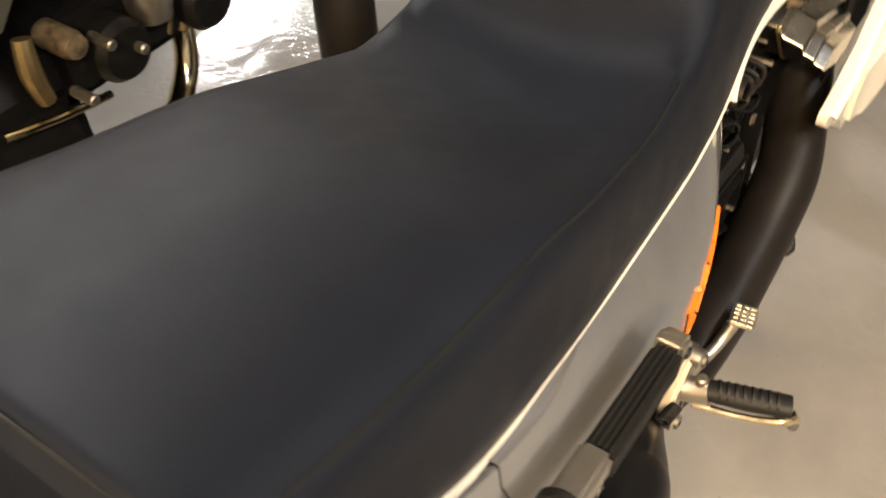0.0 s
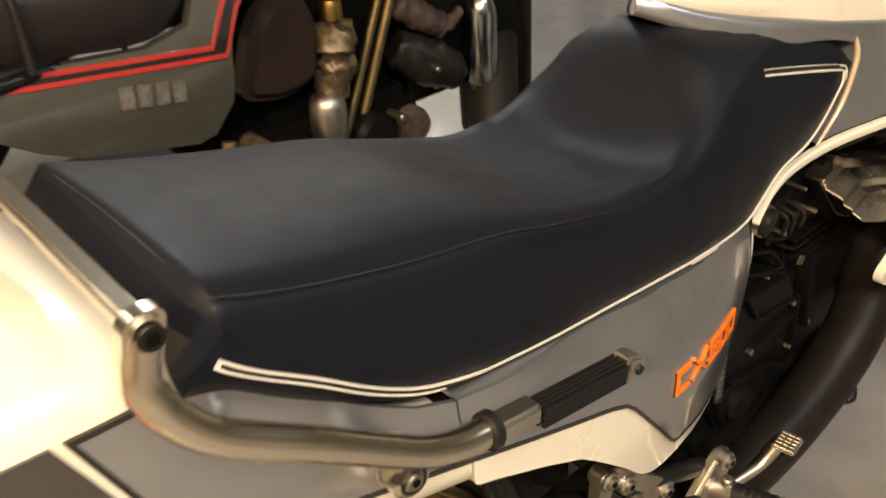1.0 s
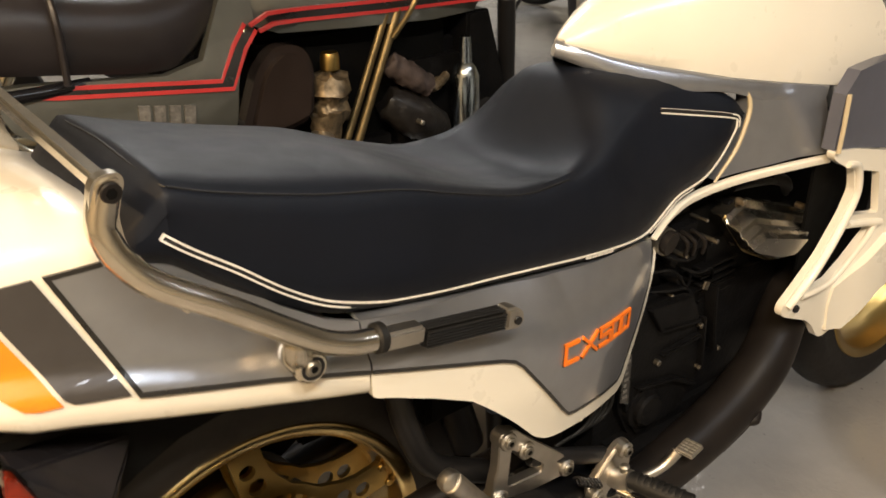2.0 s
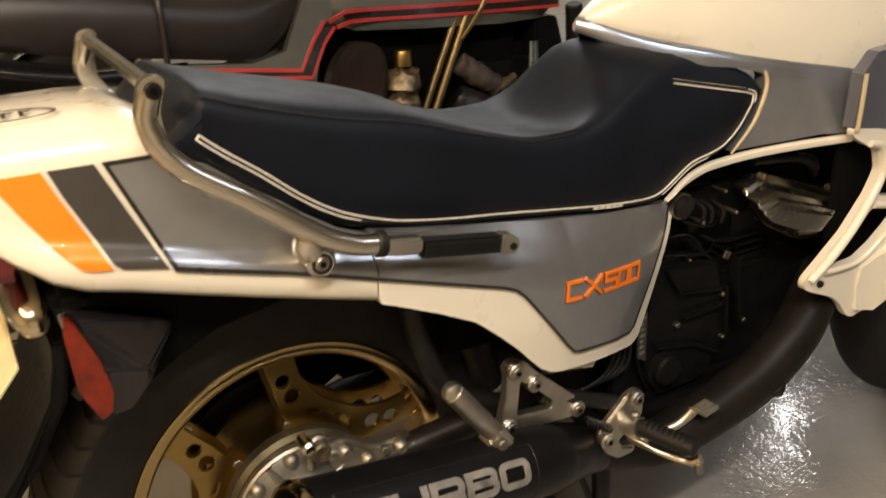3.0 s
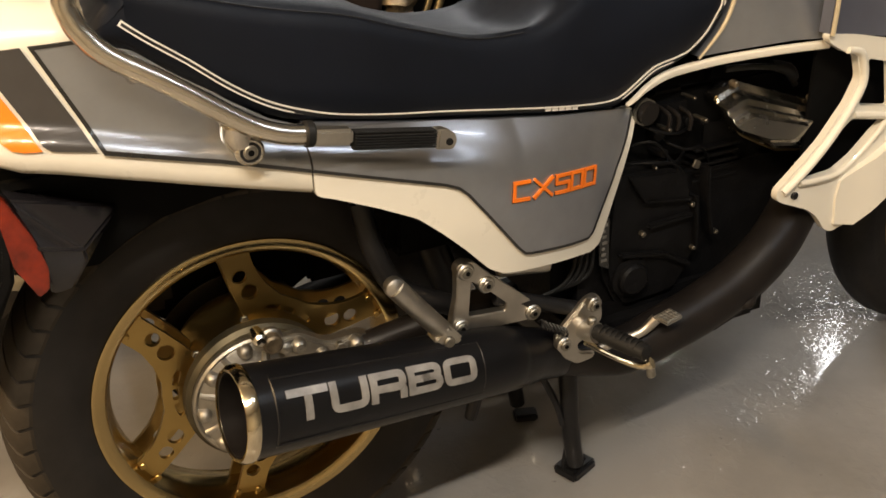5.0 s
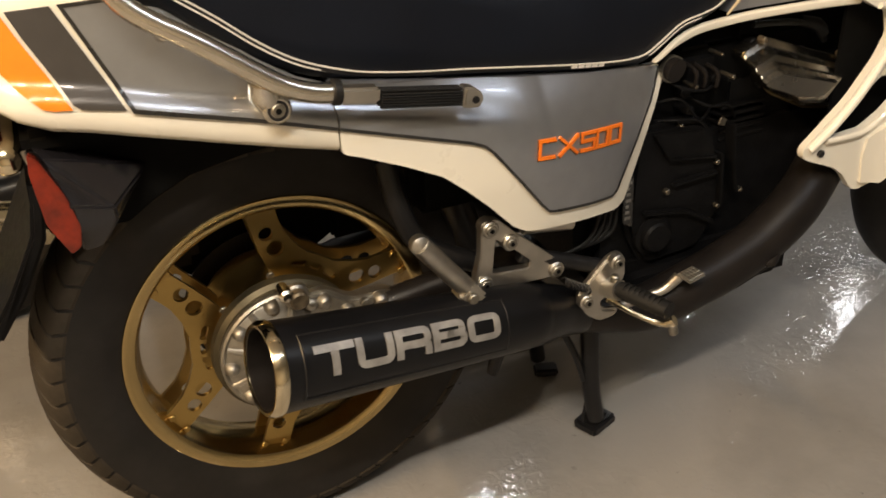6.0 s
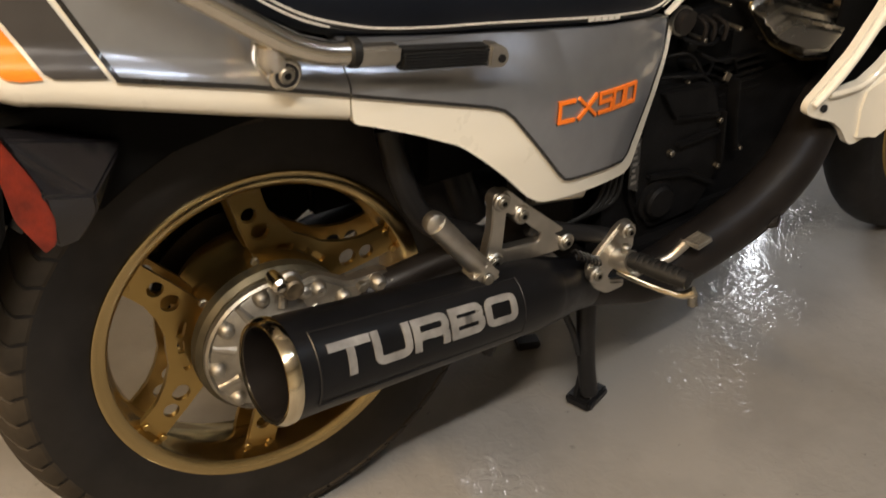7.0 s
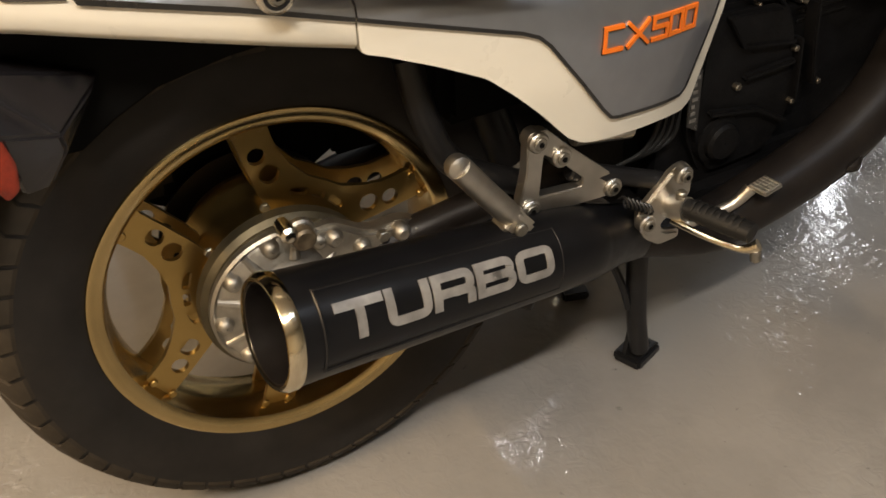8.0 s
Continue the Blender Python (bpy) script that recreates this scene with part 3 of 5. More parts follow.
# grab rail, right and left, with the cross bar over the tail
RAIL = [(-0.138, 0.182, 0.932), (-0.146, 0.184, 0.908), (-0.144, 0.187, 0.893), (-0.137, 0.190, 0.877), (-0.117, 0.196, 0.853), (-0.068, 0.205, 0.820), (-0.016, 0.2105, 0.781), (0.010, 0.213, 0.763), (0.0295, 0.2145, 0.7535), (0.048, 0.215, 0.7475), (0.0672, 0.215, 0.7445)]
rail = part("grab_rail", tube([(x, -y, z) for x, y, z in RAIL], 0.0117, 20, 8), POLISHED, bike, "polished alloy grab rail")
part("grab_rail", tube([(x, y - 0.03, z) for x, y, z in RAIL], 0.0117, 16, 5), POLISHED, bike, "polished alloy grab rail")
for ya, yb in ((-0.173, -0.191), (0.143, 0.160)):
    part("upright", slab(rounded([(-0.124, 0.940), (-0.129, 0.946), (-0.142, 0.946), (-0.149, 0.940), (-0.155, 0.915), (-0.155, 0.892), (-0.148, 0.872), (-0.128, 0.858), (-0.122, 0.872), (-0.131, 0.890), (-0.133, 0.912)], 0.006, 3), ya, yb, (), 0.005), POLISHED, rail, "flattened cast upright")
part("cross_bar", box((-0.146, -0.178, 0.930), (-0.132, 0.150, 0.944), 0.003), POLISHED, rail)
part("cap_bolt", rod((-0.137, -0.191, 0.933), (-0.137, -0.1945, 0.933), 0.0082, 18, 0.001), BURNT, rail, "dark hexagon bolt")
part("bolt_socket", rod((-0.137, -0.194, 0.933), (-0.137, -0.1952, 0.933), 0.0045, 6, 0.0003), DARK, rail)
part("collar", rod((0.0635, -0.215, 0.7453), (0.0745, -0.215, 0.7437), 0.0150, 22, 0.002), GRIP, rail, "black rubber collar")
part("mount", rod((0.0054, -0.176, 0.7325), (0.0054, -0.206, 0.7325), 0.0165, 24, 0.003), POLISHED, rail, "cast lug")
part("mount_arm", tube([(0.003, -0.190, 0.736), (-0.006, -0.195, 0.752), (-0.008, -0.204, 0.770)], [0.0155, 0.0165, 0.0150], 16, 4), POLISHED, rail)
part("mount_ring", lathe([(0.0085, -0.2065), (0.0115, -0.2065), (0.0125, -0.204), (0.0085, -0.203)], (0.0054, 0, 0.7325), "y", 24), SATIN, rail, "dark counterbore ring")
part("mount_bolt", rod((0.0054, -0.204, 0.7325), (0.0054, -0.2085, 0.7325), 0.0078, 18, 0.0015), BOLT, rail, "dull socket bolt")
part("mount_socket", rod((0.0054, -0.2083, 0.7325), (0.0054, -0.2092, 0.7325), 0.0038, 6, 0.0003), DARK, rail)
part("mount", rod((-0.096, -0.172, 0.824), (-0.096, -0.206, 0.834), 0.008, 12, 0.002), POLISHED, rail)
# folding grip ahead of the rail
grip = part("folding_grip", box((0.117, -0.222, 0.7240), (0.226, -0.203, 0.7445), 0.005), GRIP, bike, "ribbed black rubber folding grip")
for k in range(6):
    part("rib", box((0.121, -0.2245, 0.7258 + k * 0.0031), (0.222, -0.220, 0.7274 + k * 0.0031), 0.0005, None, 1), GRIP, grip)
for k in range(4):
    part("rib", box((0.121, -0.2205 + k * 0.0042, 0.7435), (0.222, -0.2185 + k * 0.0042, 0.7462), 0.0005, None, 1), GRIP, grip)
part("arm", box((0.072, -0.2235, 0.7310), (0.119, -0.203, 0.7500), 0.0035), ALLOY, grip, "alloy arm")
part("end_cap", slab(rounded([(0.224, 0.7470), (0.236, 0.7462), (0.247, 0.741), (0.251, 0.731), (0.246, 0.7215), (0.224, 0.7215)], 0.004, 3), -0.2225, -0.202, (), 0.003), ALLOY, grip, "alloy end lug")
part("pin", rod((0.239, -0.222, 0.732), (0.239, -0.2245, 0.732), 0.0045, 12), SATIN, grip)
for o in [grip, *grip.children]:
    o.data.transform(Matrix.Translation((0.07, 0, 0.742)) @ Matrix.Rotation(radians(9.0), 4, "Y") @ Matrix.Translation((-0.07, 0, -0.742)))


# wheels
def tyre(centre, rim_r, r, w, tread=True):
    side = [(rim_r - 0.012, 0.040), (rim_r + 0.002, 0.046), (rim_r + 0.020, w * 0.93), (rim_r + 0.040, w), (r - 0.044, w * 0.995), (r - 0.033, w * 0.955), (r - 0.020, w * 0.83), (r - 0.009, w * 0.58), (r - 0.002, w * 0.29), (r, 0)]
    prof = [(a, -b) for a, b in side] + [(a, b) for a, b in reversed(side[:-1])]
    return lathe(prof, centre, seg=120)


def rim(centre, r):
    """Rim with a broad outer lip, a conical inner wall and a drop centre."""
    side = [(r, 0.046), (r - 0.002, 0.0490), (r - 0.005, 0.0497), (r - 0.017, 0.0470), (r - 0.0210, 0.0430), (r - 0.0230, 0.030), (r - 0.028, 0.020), (r - 0.030, 0.008)]
    back = [(r - 0.024, 0.010), (r - 0.012, 0.030), (r - 0.004, 0.040)]
    prof = [(a, -b) for a, b in side] + [(a, b) for a, b in reversed(side)] + [(a, b) for a, b in reversed(back)] + [(a, -b) for a, b in back]
    return lathe(prof, centre, seg=96)


def boomerang(axis_deg, rim_r, y0, y1):
    """One V-shaped spoke plate with round holes in both arms and slots by the hub."""
    def pt(r, deg):
        a = radians(axis_deg + deg)
        return (r * math.cos(a), AXLE + r * math.sin(a))
    R = rim_r - 0.0235
    half = [(0.088, 4), (0.088, 24), (0.094, 34), (0.118, 38), (0.150, 40), (R, 41.5), (R, 38), (R, 34), (R, 29.5), (0.182, 28), (0.166, 26), (0.146, 20), (0.131, 10)]
    out = [pt(r, d) for r, d in half] + [pt(0.130, 0)] + [pt(r, -d) for r, d in reversed(half)]
    holes = []
    for s in (1, -1):
        for r, d, q in ((0.162, 34.5, 0.0105), (0.1365, 30, 0.0120)):
            holes.append(circle(*pt(r, s * d), q)[::-1])
        holes.append(rounded([pt(0.1075, s * 7.5), pt(0.1070, s * 13), pt(0.1065, s * 19), pt(0.1155, s * 19), pt(0.1165, s * 13), pt(0.1170, s * 7.5)], 0.004, 3))
    holes.append(rounded([pt(0.1075, -4.5), pt(0.1075, 4.5), pt(0.1165, 4.5), pt(0.1165, -4.5)], 0.003, 3))
    return slab(out, y0, y1, holes)


RIM_R = 0.2250
rear = part("rear_wheel", rim((0, 0, AXLE), RIM_R), GOLDRIM, bike, "gold alloy rear wheel with V-shaped spoke plates")
part("tyre", tyre((0, 0, AXLE), RIM_R - 0.004, 0.331, 0.062), RUBBER, rear, "worn black rubber tyre")
for k in range(3):
    ax = 175.6 + 120 * k
    part("spoke_plate", boomerang(ax, RIM_R, -0.026, -0.019), GOLD, rear, sharp=0.5)
    part("spoke_plate", boomerang(ax, RIM_R, 0.019, 0.026), GOLD, rear, sharp=0.5)
part("hub", lathe([(0.03, -0.05), (0.092, -0.048), (0.094, -0.04), (0.090, -0.01), (0.090, 0.03), (0.10, 0.05), (0.098, 0.06), (0.03, 0.06)], (0, 0, AXLE)), GOLD, rear, "gold hub drum")
part("hub_ring", lathe([(0.086, -0.070), (0.100, -0.070), (0.106, -0.064), (0.107, -0.050), (0.098, -0.046), (0.086, -0.046)], (0, 0, AXLE)), OLIVE, rear, "dull olive seal ring")
for k in range(3):
    for s in (-1, 1):
        a = radians(175.6 + 120 * k + s * 36)
        c = Vector((0.098 * math.cos(a), 0, AXLE + 0.098 * math.sin(a)))
        part("bolt", rod((c.x, -0.026, c.z), (c.x, -0.032, c.z), 0.006, 6, 0.001), BOLT, rear)
        for d in (-4.5, 4.5):
            a2 = radians(175.6 + 120 * k + s * 36.5 + d)
            part("rivet", rod((0.197 * math.cos(a2), -0.026, AXLE + 0.197 * math.sin(a2)), (0.197 * math.cos(a2), -0.030, AXLE + 0.197 * math.sin(a2)), 0.005, 8, 0.001), GOLD, rear)
# tread blocks: slanted grooves as shallow dark bars would be paint, so each lug is real
N_LUG = 54


def lug():
    def at(a, y, h):
        r = interp(abs(y), [(0, 0.331), (0.018, 0.329), (0.036, 0.322), (0.0515, 0.311), (0.0592, 0.298), (0.0618, 0.286)]) + h
        t = radians(a)
        return (r * math.cos(t), y - (0.0012 if h > 0 and abs(y) > 0.05 else 0), r * math.sin(t))
    wdeg = 360 / N_LUG - 0.75
    loops = []
    for a, y in ((0.0, 0.004), (2.0, 0.016), (4.6, 0.032), (6.6, 0.045), (6.9, 0.053), (5.6, 0.060)):
        loops.append([at(a, -y, -0.002), at(a + 0.12, -y, 0.0030), at(a + wdeg - 0.12, -y, 0.0030), at(a + wdeg, -y, -0.002)])
    return loft(loops)


lug_right = finish("tread_block", lug(), TREAD)
lug_right.parent = rear
lug_right.matrix_basis = pose(0, 0, AXLE)
for k in range(1, N_LUG):
    twin(lug_right, Matrix.Translation((0, 0, AXLE)) @ Matrix.Rotation(-2 * math.pi * k / N_LUG, 4, "Y"))
flip = Matrix.Diagonal((1, -1, 1, 1))
for k in range(N_LUG):
    twin(lug_right, Matrix.Translation((0, 0, AXLE)) @ Matrix.Rotation(-2 * math.pi * (k + 0.5) / N_LUG, 4, "Y") @ flip)

# final drive housing on the right of the hub, with studs
def drive_housing():
    return lathe([(0.012, -0.098), (0.045, -0.098), (0.052, -0.094), (0.060, -0.088), (0.084, -0.083), (0.091, -0.077), (0.093, -0.064), (0.02, -0.060)], (0, 0, AXLE))


drive = part("drive_housing", drive_housing(), DRIVEALLOY, bike, "cast alloy final drive housing with studs")
for k in range(9):
    a = radians(20 + 40 * k)
    x, z = 0.081 * math.cos(a), AXLE + 0.081 * math.sin(a)
    part("boss", lathe([(0.001, -0.094), (0.0045, -0.0935), (0.0080, -0.091), (0.0100, -0.086), (0.0125, -0.076), (0.001, -0.074)], (x, 0, z), "y", 18), DRIVEALLOY, drive, "domed casting boss")
    b = radians(40 + 40 * k)
    part("web", tube([(0.060 * math.cos(b), -0.086, AXLE + 0.060 * math.sin(b)), (0.088 * math.cos(b), -0.080, AXLE + 0.088 * math.sin(b))], [0.007, 0.0045], 10, 2), DRIVEALLOY, drive, "cast web")
part("lip", lathe([(0.088, -0.080), (0.092, -0.083), (0.0950, -0.080), (0.0945, -0.066), (0.088, -0.066)], (0, 0, AXLE), "y", 64), DRIVEALLOY, drive, "machined lip")
part("casting_arm", slab(rounded([(0.02, 0.42), (0.06, 0.424), (0.10, 0.396), (0.15, 0.396), (0.170, 0.384), (0.15, 0.366), (0.09, 0.356), (0.05, 0.35)], 0.012, 3), -0.088, -0.060, (), 0.006), DRIVEALLOY, drive, "alloy casting arm")
for x, z in ((0.058, 0.406), (0.090, 0.382), (0.140, 0.384)):
    part("boss", lathe([(0.001, -0.099), (0.006, -0.0985), (0.0095, -0.095), (0.0115, -0.088), (0.0115, -0.078), (0.001, -0.076)], (x, 0, z), "y", 18), DRIVEALLOY, drive, "domed casting boss")
for x, z in ((0.074, 0.366), (0.116, 0.388), (0.160, 0.380)):
    part("nut", rod((x, -0.086, z), (x, -0.096, z), 0.0075, 6, 0.001), BOLT, drive)
part("filler_plug", rod((0.020, -0.085, 0.428), (0.020, -0.110, 0.428), 0.0135, 18, 0.003), GRIMY, drive, "dark filler plug")
part("filler_ring", rod((0.020, -0.083, 0.428), (0.020, -0.096, 0.428), 0.018, 18, 0.003), DRIVEALLOY, drive)
part("breather", lathe([(0.001, -0.112), (0.006, -0.111), (0.0098, -0.107), (0.0105, -0.095), (0.0085, -0.08), (0.001, -0.078)], (0.004, 0, 0.440), "y", 18), POLISHED, drive, "bright domed breather")
part("swing_arm", tube([(0.06, -0.070, 0.350), (0.12, -0.075, 0.362), (0.22, -0.09, 0.382), (0.36, -0.10, 0.402)], [0.018, 0.020, 0.022, 0.022], 14, 5), BURNT, bike, "dark swing arm with drive shaft")
part("swing_arm", tube([(0.0, 0.10, 0.336), (0.12, 0.105, 0.36), (0.36, 0.11, 0.40)], 0.026, 14, 5), SATIN, bike)
rear.matrix_basis = pose(0.004, -0.002, 0)
part("axle", rod((0, -0.118, AXLE), (0, 0.13, AXLE), 0.012, 14, 0.003), BOLT, rear)
part("brake_disc", lathe([(0.07, 0.078), (0.118, 0.078), (0.118, 0.083), (0.07, 0.083)], (0, 0, AXLE)), SATIN, rear)
# Near-black arc added behind the wheel to darken the gaps between spokes.
gap_arc = []
for r, order in ((0.315, range(0, 12)), (0.100, range(11, -1, -1))):
    gap_arc += [(r * math.cos(radians(30 + 10.5 * k)), AXLE + r * math.sin(radians(30 + 10.5 * k))) for k in order]
part("splash_plate", slab(gap_arc, 0.094, 0.099), DARK, bike, "near-black sheet added to close gaps on the far side")
part("brake_caliper", box((-0.17, 0.060, 0.425), (-0.075, 0.12, 0.50), 0.014), SATIN, bike, "black brake caliper")

# muffler with the big silver word
MUF_A, MUF_B = Vector((-0.0615, -0.221, 0.4193)), Vector((0.2906, -0.184, 0.3572))
muffler = part("muffler", tube([MUF_A + (MUF_B - MUF_A) * 0.03, MUF_A.lerp(MUF_B, 0.5), MUF_B, Vector((0.337, -0.172, 0.342)), Vector((0.393, -0.152, 0.3195)), Vector((0.4433, -0.136, 0.2963))], [0.0583, 0.0540, 0.0493, 0.0470, 0.040, 0.036], 40, 6, None, 1.0, True), MUFFLER, bike, "satin black muffler with a chrome end ring")
MDIR = (MUF_B - MUF_A).normalized()
MROT = MDIR.to_track_quat("X", "Z").to_matrix().to_4x4()


def on_muffler(bm):
    bmesh.ops.transform(bm, matrix=Matrix.Translation(MUF_A) @ MROT, verts=bm.verts[:])
    return bm


part("end_ring", on_muffler(lathe([(0.0525, -0.005), (0.0560, -0.0055), (0.0600, 0.000), (0.0606, 0.0085), (0.0596, 0.0105), (0.0525, 0.0105)], (0, 0, 0), "x", 48)), CHROME, muffler, "chrome end ring")
part("bore", on_muffler(lathe([(0.0505, -0.003), (0.0521, -0.003), (0.0510, 0.110), (0.001, 0.114), (0.001, 0.108), (0.0490, 0.104)], (0, 0, 0), "x", 40)), BURNT, muffler, "sooty bore")
part("outlet", on_muffler(lathe([(0.016, 0.060), (0.020, 0.060), (0.021, 0.110), (0.016, 0.110)], (0, 0, 0), "x", 28)), DARK, muffler)


def muffler_radius(u):
    return 0.0593 + (0.0493 - 0.0593) * (u / (MUF_B - MUF_A).length)


def muffler_wrap(bm, lift, rise=0.0):
    """Bends a flat shape in x (along) and y (round) onto the muffler's right flank; z stands out."""
    for v in bm.verts:
        v.co.y += rise
        r = muffler_radius(v.co.x) + lift + v.co.z
        a = v.co.y / 0.058
        v.co = Vector((v.co.x, -r * math.cos(a), r * math.sin(a)))
    return on_muffler(bm)


def arc_path(pts, r):
    """A polyline with its inner corners rounded."""
    out = [Vector(pts[0])]
    for i in range(1, len(pts) - 1):
        p, a, b = Vector(pts[i]), Vector(pts[i - 1]), Vector(pts[i + 1])
        ra, rb = min(r, (a - p).length * 0.48), min(r, (b - p).length * 0.48)
        q0, q1 = p + (a - p).normalized() * ra, p + (b - p).normalized() * rb
        out += [q0 * (1 - t) ** 2 + p * 2 * t * (1 - t) + q1 * t * t for t in (0, 0.25, 0.5, 0.75, 1)]
    out.append(Vector(pts[-1]))
    return out


def bar_letter(strokes, w, h, s, x0):
    """A wide squared letter from bands of width s, as a thin raised plate."""
    bm = bmesh.new()
    for pts in strokes:
        closed = pts[0] == pts[-1]
        line = arc_path([(x0 + s / 2 + px * (w - s), s / 2 + py * (h - s)) for px, py in pts], 0.008)
        fine = []
        for a, b in zip(line, line[1:]):
            m = max(1, math.ceil((b - a).length / 0.006))
            fine += [a.lerp(b, k / m) for k in range(m)]
        fine.append(line[-1])
        rings = []
        for i, p in enumerate(fine):
            t = (fine[min(i + 1, len(fine) - 1)] - fine[max(i - 1, 0)]).normalized()
            if closed and i in (0, len(fine) - 1):
                t = (fine[1] - fine[-2]).normalized()
            n = Vector((-t.y, t.x)) * s / 2
            if i == 0 and not closed:
                p = p - t * s / 2
            if i == len(fine) - 1 and not closed:
                p = p + t * s / 2
            rings.append([(p.x + n.x, p.y + n.y, 0.0007), (p.x - n.x, p.y - n.y, 0.0007), (p.x - n.x, p.y - n.y, -0.001), (p.x + n.x, p.y + n.y, -0.001)])
        ring_faces(bm, rings)
    return bm


WORD = {"t": [[(-0.02, 1), (1.02, 1)], [(0.5, 0.82), (0.5, 0)]], "u": [[(0, 1), (0, 0), (1, 0), (1, 1)]],
        "r": [[(0, 0), (0, 1)], [(0.15, 1), (1, 1), (1, 0.42), (0.18, 0.42)], [(0.62, 0.40), (1, 0.40), (1, 0)]],
        "b": [[(0, 0), (0, 1)], [(0.15, 1), (0.97, 1), (0.97, 0.52), (0.18, 0.52)], [(0.15, 0), (1, 0), (1, 0.52), (0.5, 0.52)]],
        "o": [[(0.5, 0), (1, 0), (1, 1), (0, 1), (0, 0), (0.5, 0)]]}
for k, ch in enumerate("turbo"):
    part("letter", muffler_wrap(bar_letter(WORD[ch], 0.0515, 0.0395, 0.0098, 0.0455 + k * 0.0545), 0.0012 + 0.0001 * k, 0.0095), LETTER, muffler, "silver letter of the word TURBO")

for y in (-0.020, 0.066):
    part("border", muffler_wrap(loft([[(0.030 + 0.30 * k / 16, y, 0), (0.030 + 0.30 * k / 16, y + 0.003, 0), (0.030 + 0.30 * k / 16, y + 0.0015, 0.0012)] for k in range(17)]), 0.0), SATIN, muffler)
for x in (0.030, 0.328):
    part("border", muffler_wrap(loft([[(x, -0.020 + 0.089 * k / 16, 0), (x + 0.003, -0.020 + 0.089 * k / 16, 0), (x + 0.0015, -0.020 + 0.089 * k / 16, 0.0012)] for k in range(17)]), 0.0), SATIN, muffler)

# exhaust pipe up to the engine
pipe = part("exhaust_pipe", tube([(0.43, -0.140, 0.300), (0.500, -0.150, 0.284), (0.558, -0.158, 0.279), (0.638, -0.163, 0.299), (0.700, -0.163, 0.315), (0.766, -0.163, 0.341), (0.834, -0.160, 0.384), (0.897, -0.140, 0.428), (0.985, -0.105, 0.50)], [0.030, 0.034, 0.038, 0.040, 0.041, 0.041, 0.041, 0.040, 0.04], 28, 6), BURNT, bike, "heat-stained black exhaust pipe")
part("clamp", tube([(0.752, -0.196, 0.322), (0.764, -0.203, 0.324), (0.776, -0.198, 0.333)], [0.006, 0.008, 0.006], 10, 3), BURNT, pipe)
part("weld_seam", tube([(0.70, -0.196, 0.292), (0.766, -0.197, 0.317), (0.834, -0.193, 0.359), (0.880, -0.180, 0.390)], 0.0022, 8, 6), BURNT, pipe)
part("exhaust_pipe", tube([(0.42, 0.205, 0.345), (0.50, 0.20, 0.302), (0.65, 0.20, 0.330), (0.80, 0.20, 0.418), (0.95, 0.18, 0.53)], [0.033, 0.04, 0.044, 0.044, 0.04], 20, 6), BURNT, bike)
part("muffler", tube([(-0.068, 0.252, 0.436), (0.26, 0.238, 0.394), (0.33, 0.225, 0.381), (0.43, 0.205, 0.352)], [0.061, 0.0535, 0.047, 0.033], 32, 6), SATIN, bike)

# pillion peg bracket
BR = -0.180
def strut(line, w, y0=BR, y1=BR + 0.016):
    return slab(rounded(outline_strip(line, w / 2), 0.004, 2), y0, y1, (), 0.003)


bracket = part("pillion_bracket", slab(rounded([(0.254, 0.520), (0.278, 0.520), (0.302, 0.495), (0.384, 0.421), (0.378, 0.403), (0.300, 0.408), (0.246, 0.410), (0.243, 0.434), (0.252, 0.470)], 0.007, 3), BR, BR + 0.016, (rounded([(0.2745, 0.490), (0.2690, 0.436), (0.326, 0.430), (0.330, 0.441), (0.300, 0.470)], 0.004, 3)[::-1],), 0.003), ALLOY, bike, "cast alloy triangular pillion peg bracket")
for x, z in ((0.266, 0.508), (0.297, 0.480), (0.371, 0.415), (0.256, 0.424)):
    part("boss", rod((x, BR + 0.02, z), (x, BR - 0.005, z), 0.0125, 18, 0.002), ALLOY, bracket)
    part("bolt", rod((x, BR - 0.004, z), (x, BR - 0.008, z), 0.0080, 14, 0.001), BOLT, bracket)
    part("socket", rod((x, BR - 0.0078, z), (x, BR - 0.0088, z), 0.0036, 6), DARK, bracket)
pillion = part("pillion_peg", tube([(0.236, -0.198, 0.425), (0.200, -0.205, 0.472), (0.166, -0.21, 0.518)], 0.0138, 18, 4), ALLOY, bike, "folded alloy pillion foot peg")
part("end_knob", lathe([(0.001, -0.011), (0.008, -0.0095), (0.0125, -0.006), (0.0138, 0), (0.0125, 0.006), (0.008, 0.0095), (0.001, 0.011)], (0.165, -0.21, 0.519), "y", 18), ALLOY, pillion)
clevis = part("clevis", box((-0.015, -0.016, -0.020), (0.015, 0.016, 0.016), 0.004), ALLOY, pillion)
clevis.matrix_basis = pose(0.236, -0.196, 0.420, 0, -38, 0)
part("bolt", rod((0.236, -0.212, 0.418), (0.236, -0.218, 0.418), 0.008, 12, 0.0015), BOLT, pillion)

bracket.matrix_basis = pose(0.012, 0.014, -0.012)
pillion.matrix_basis = pose(-0.006, 0.006, 0.005)

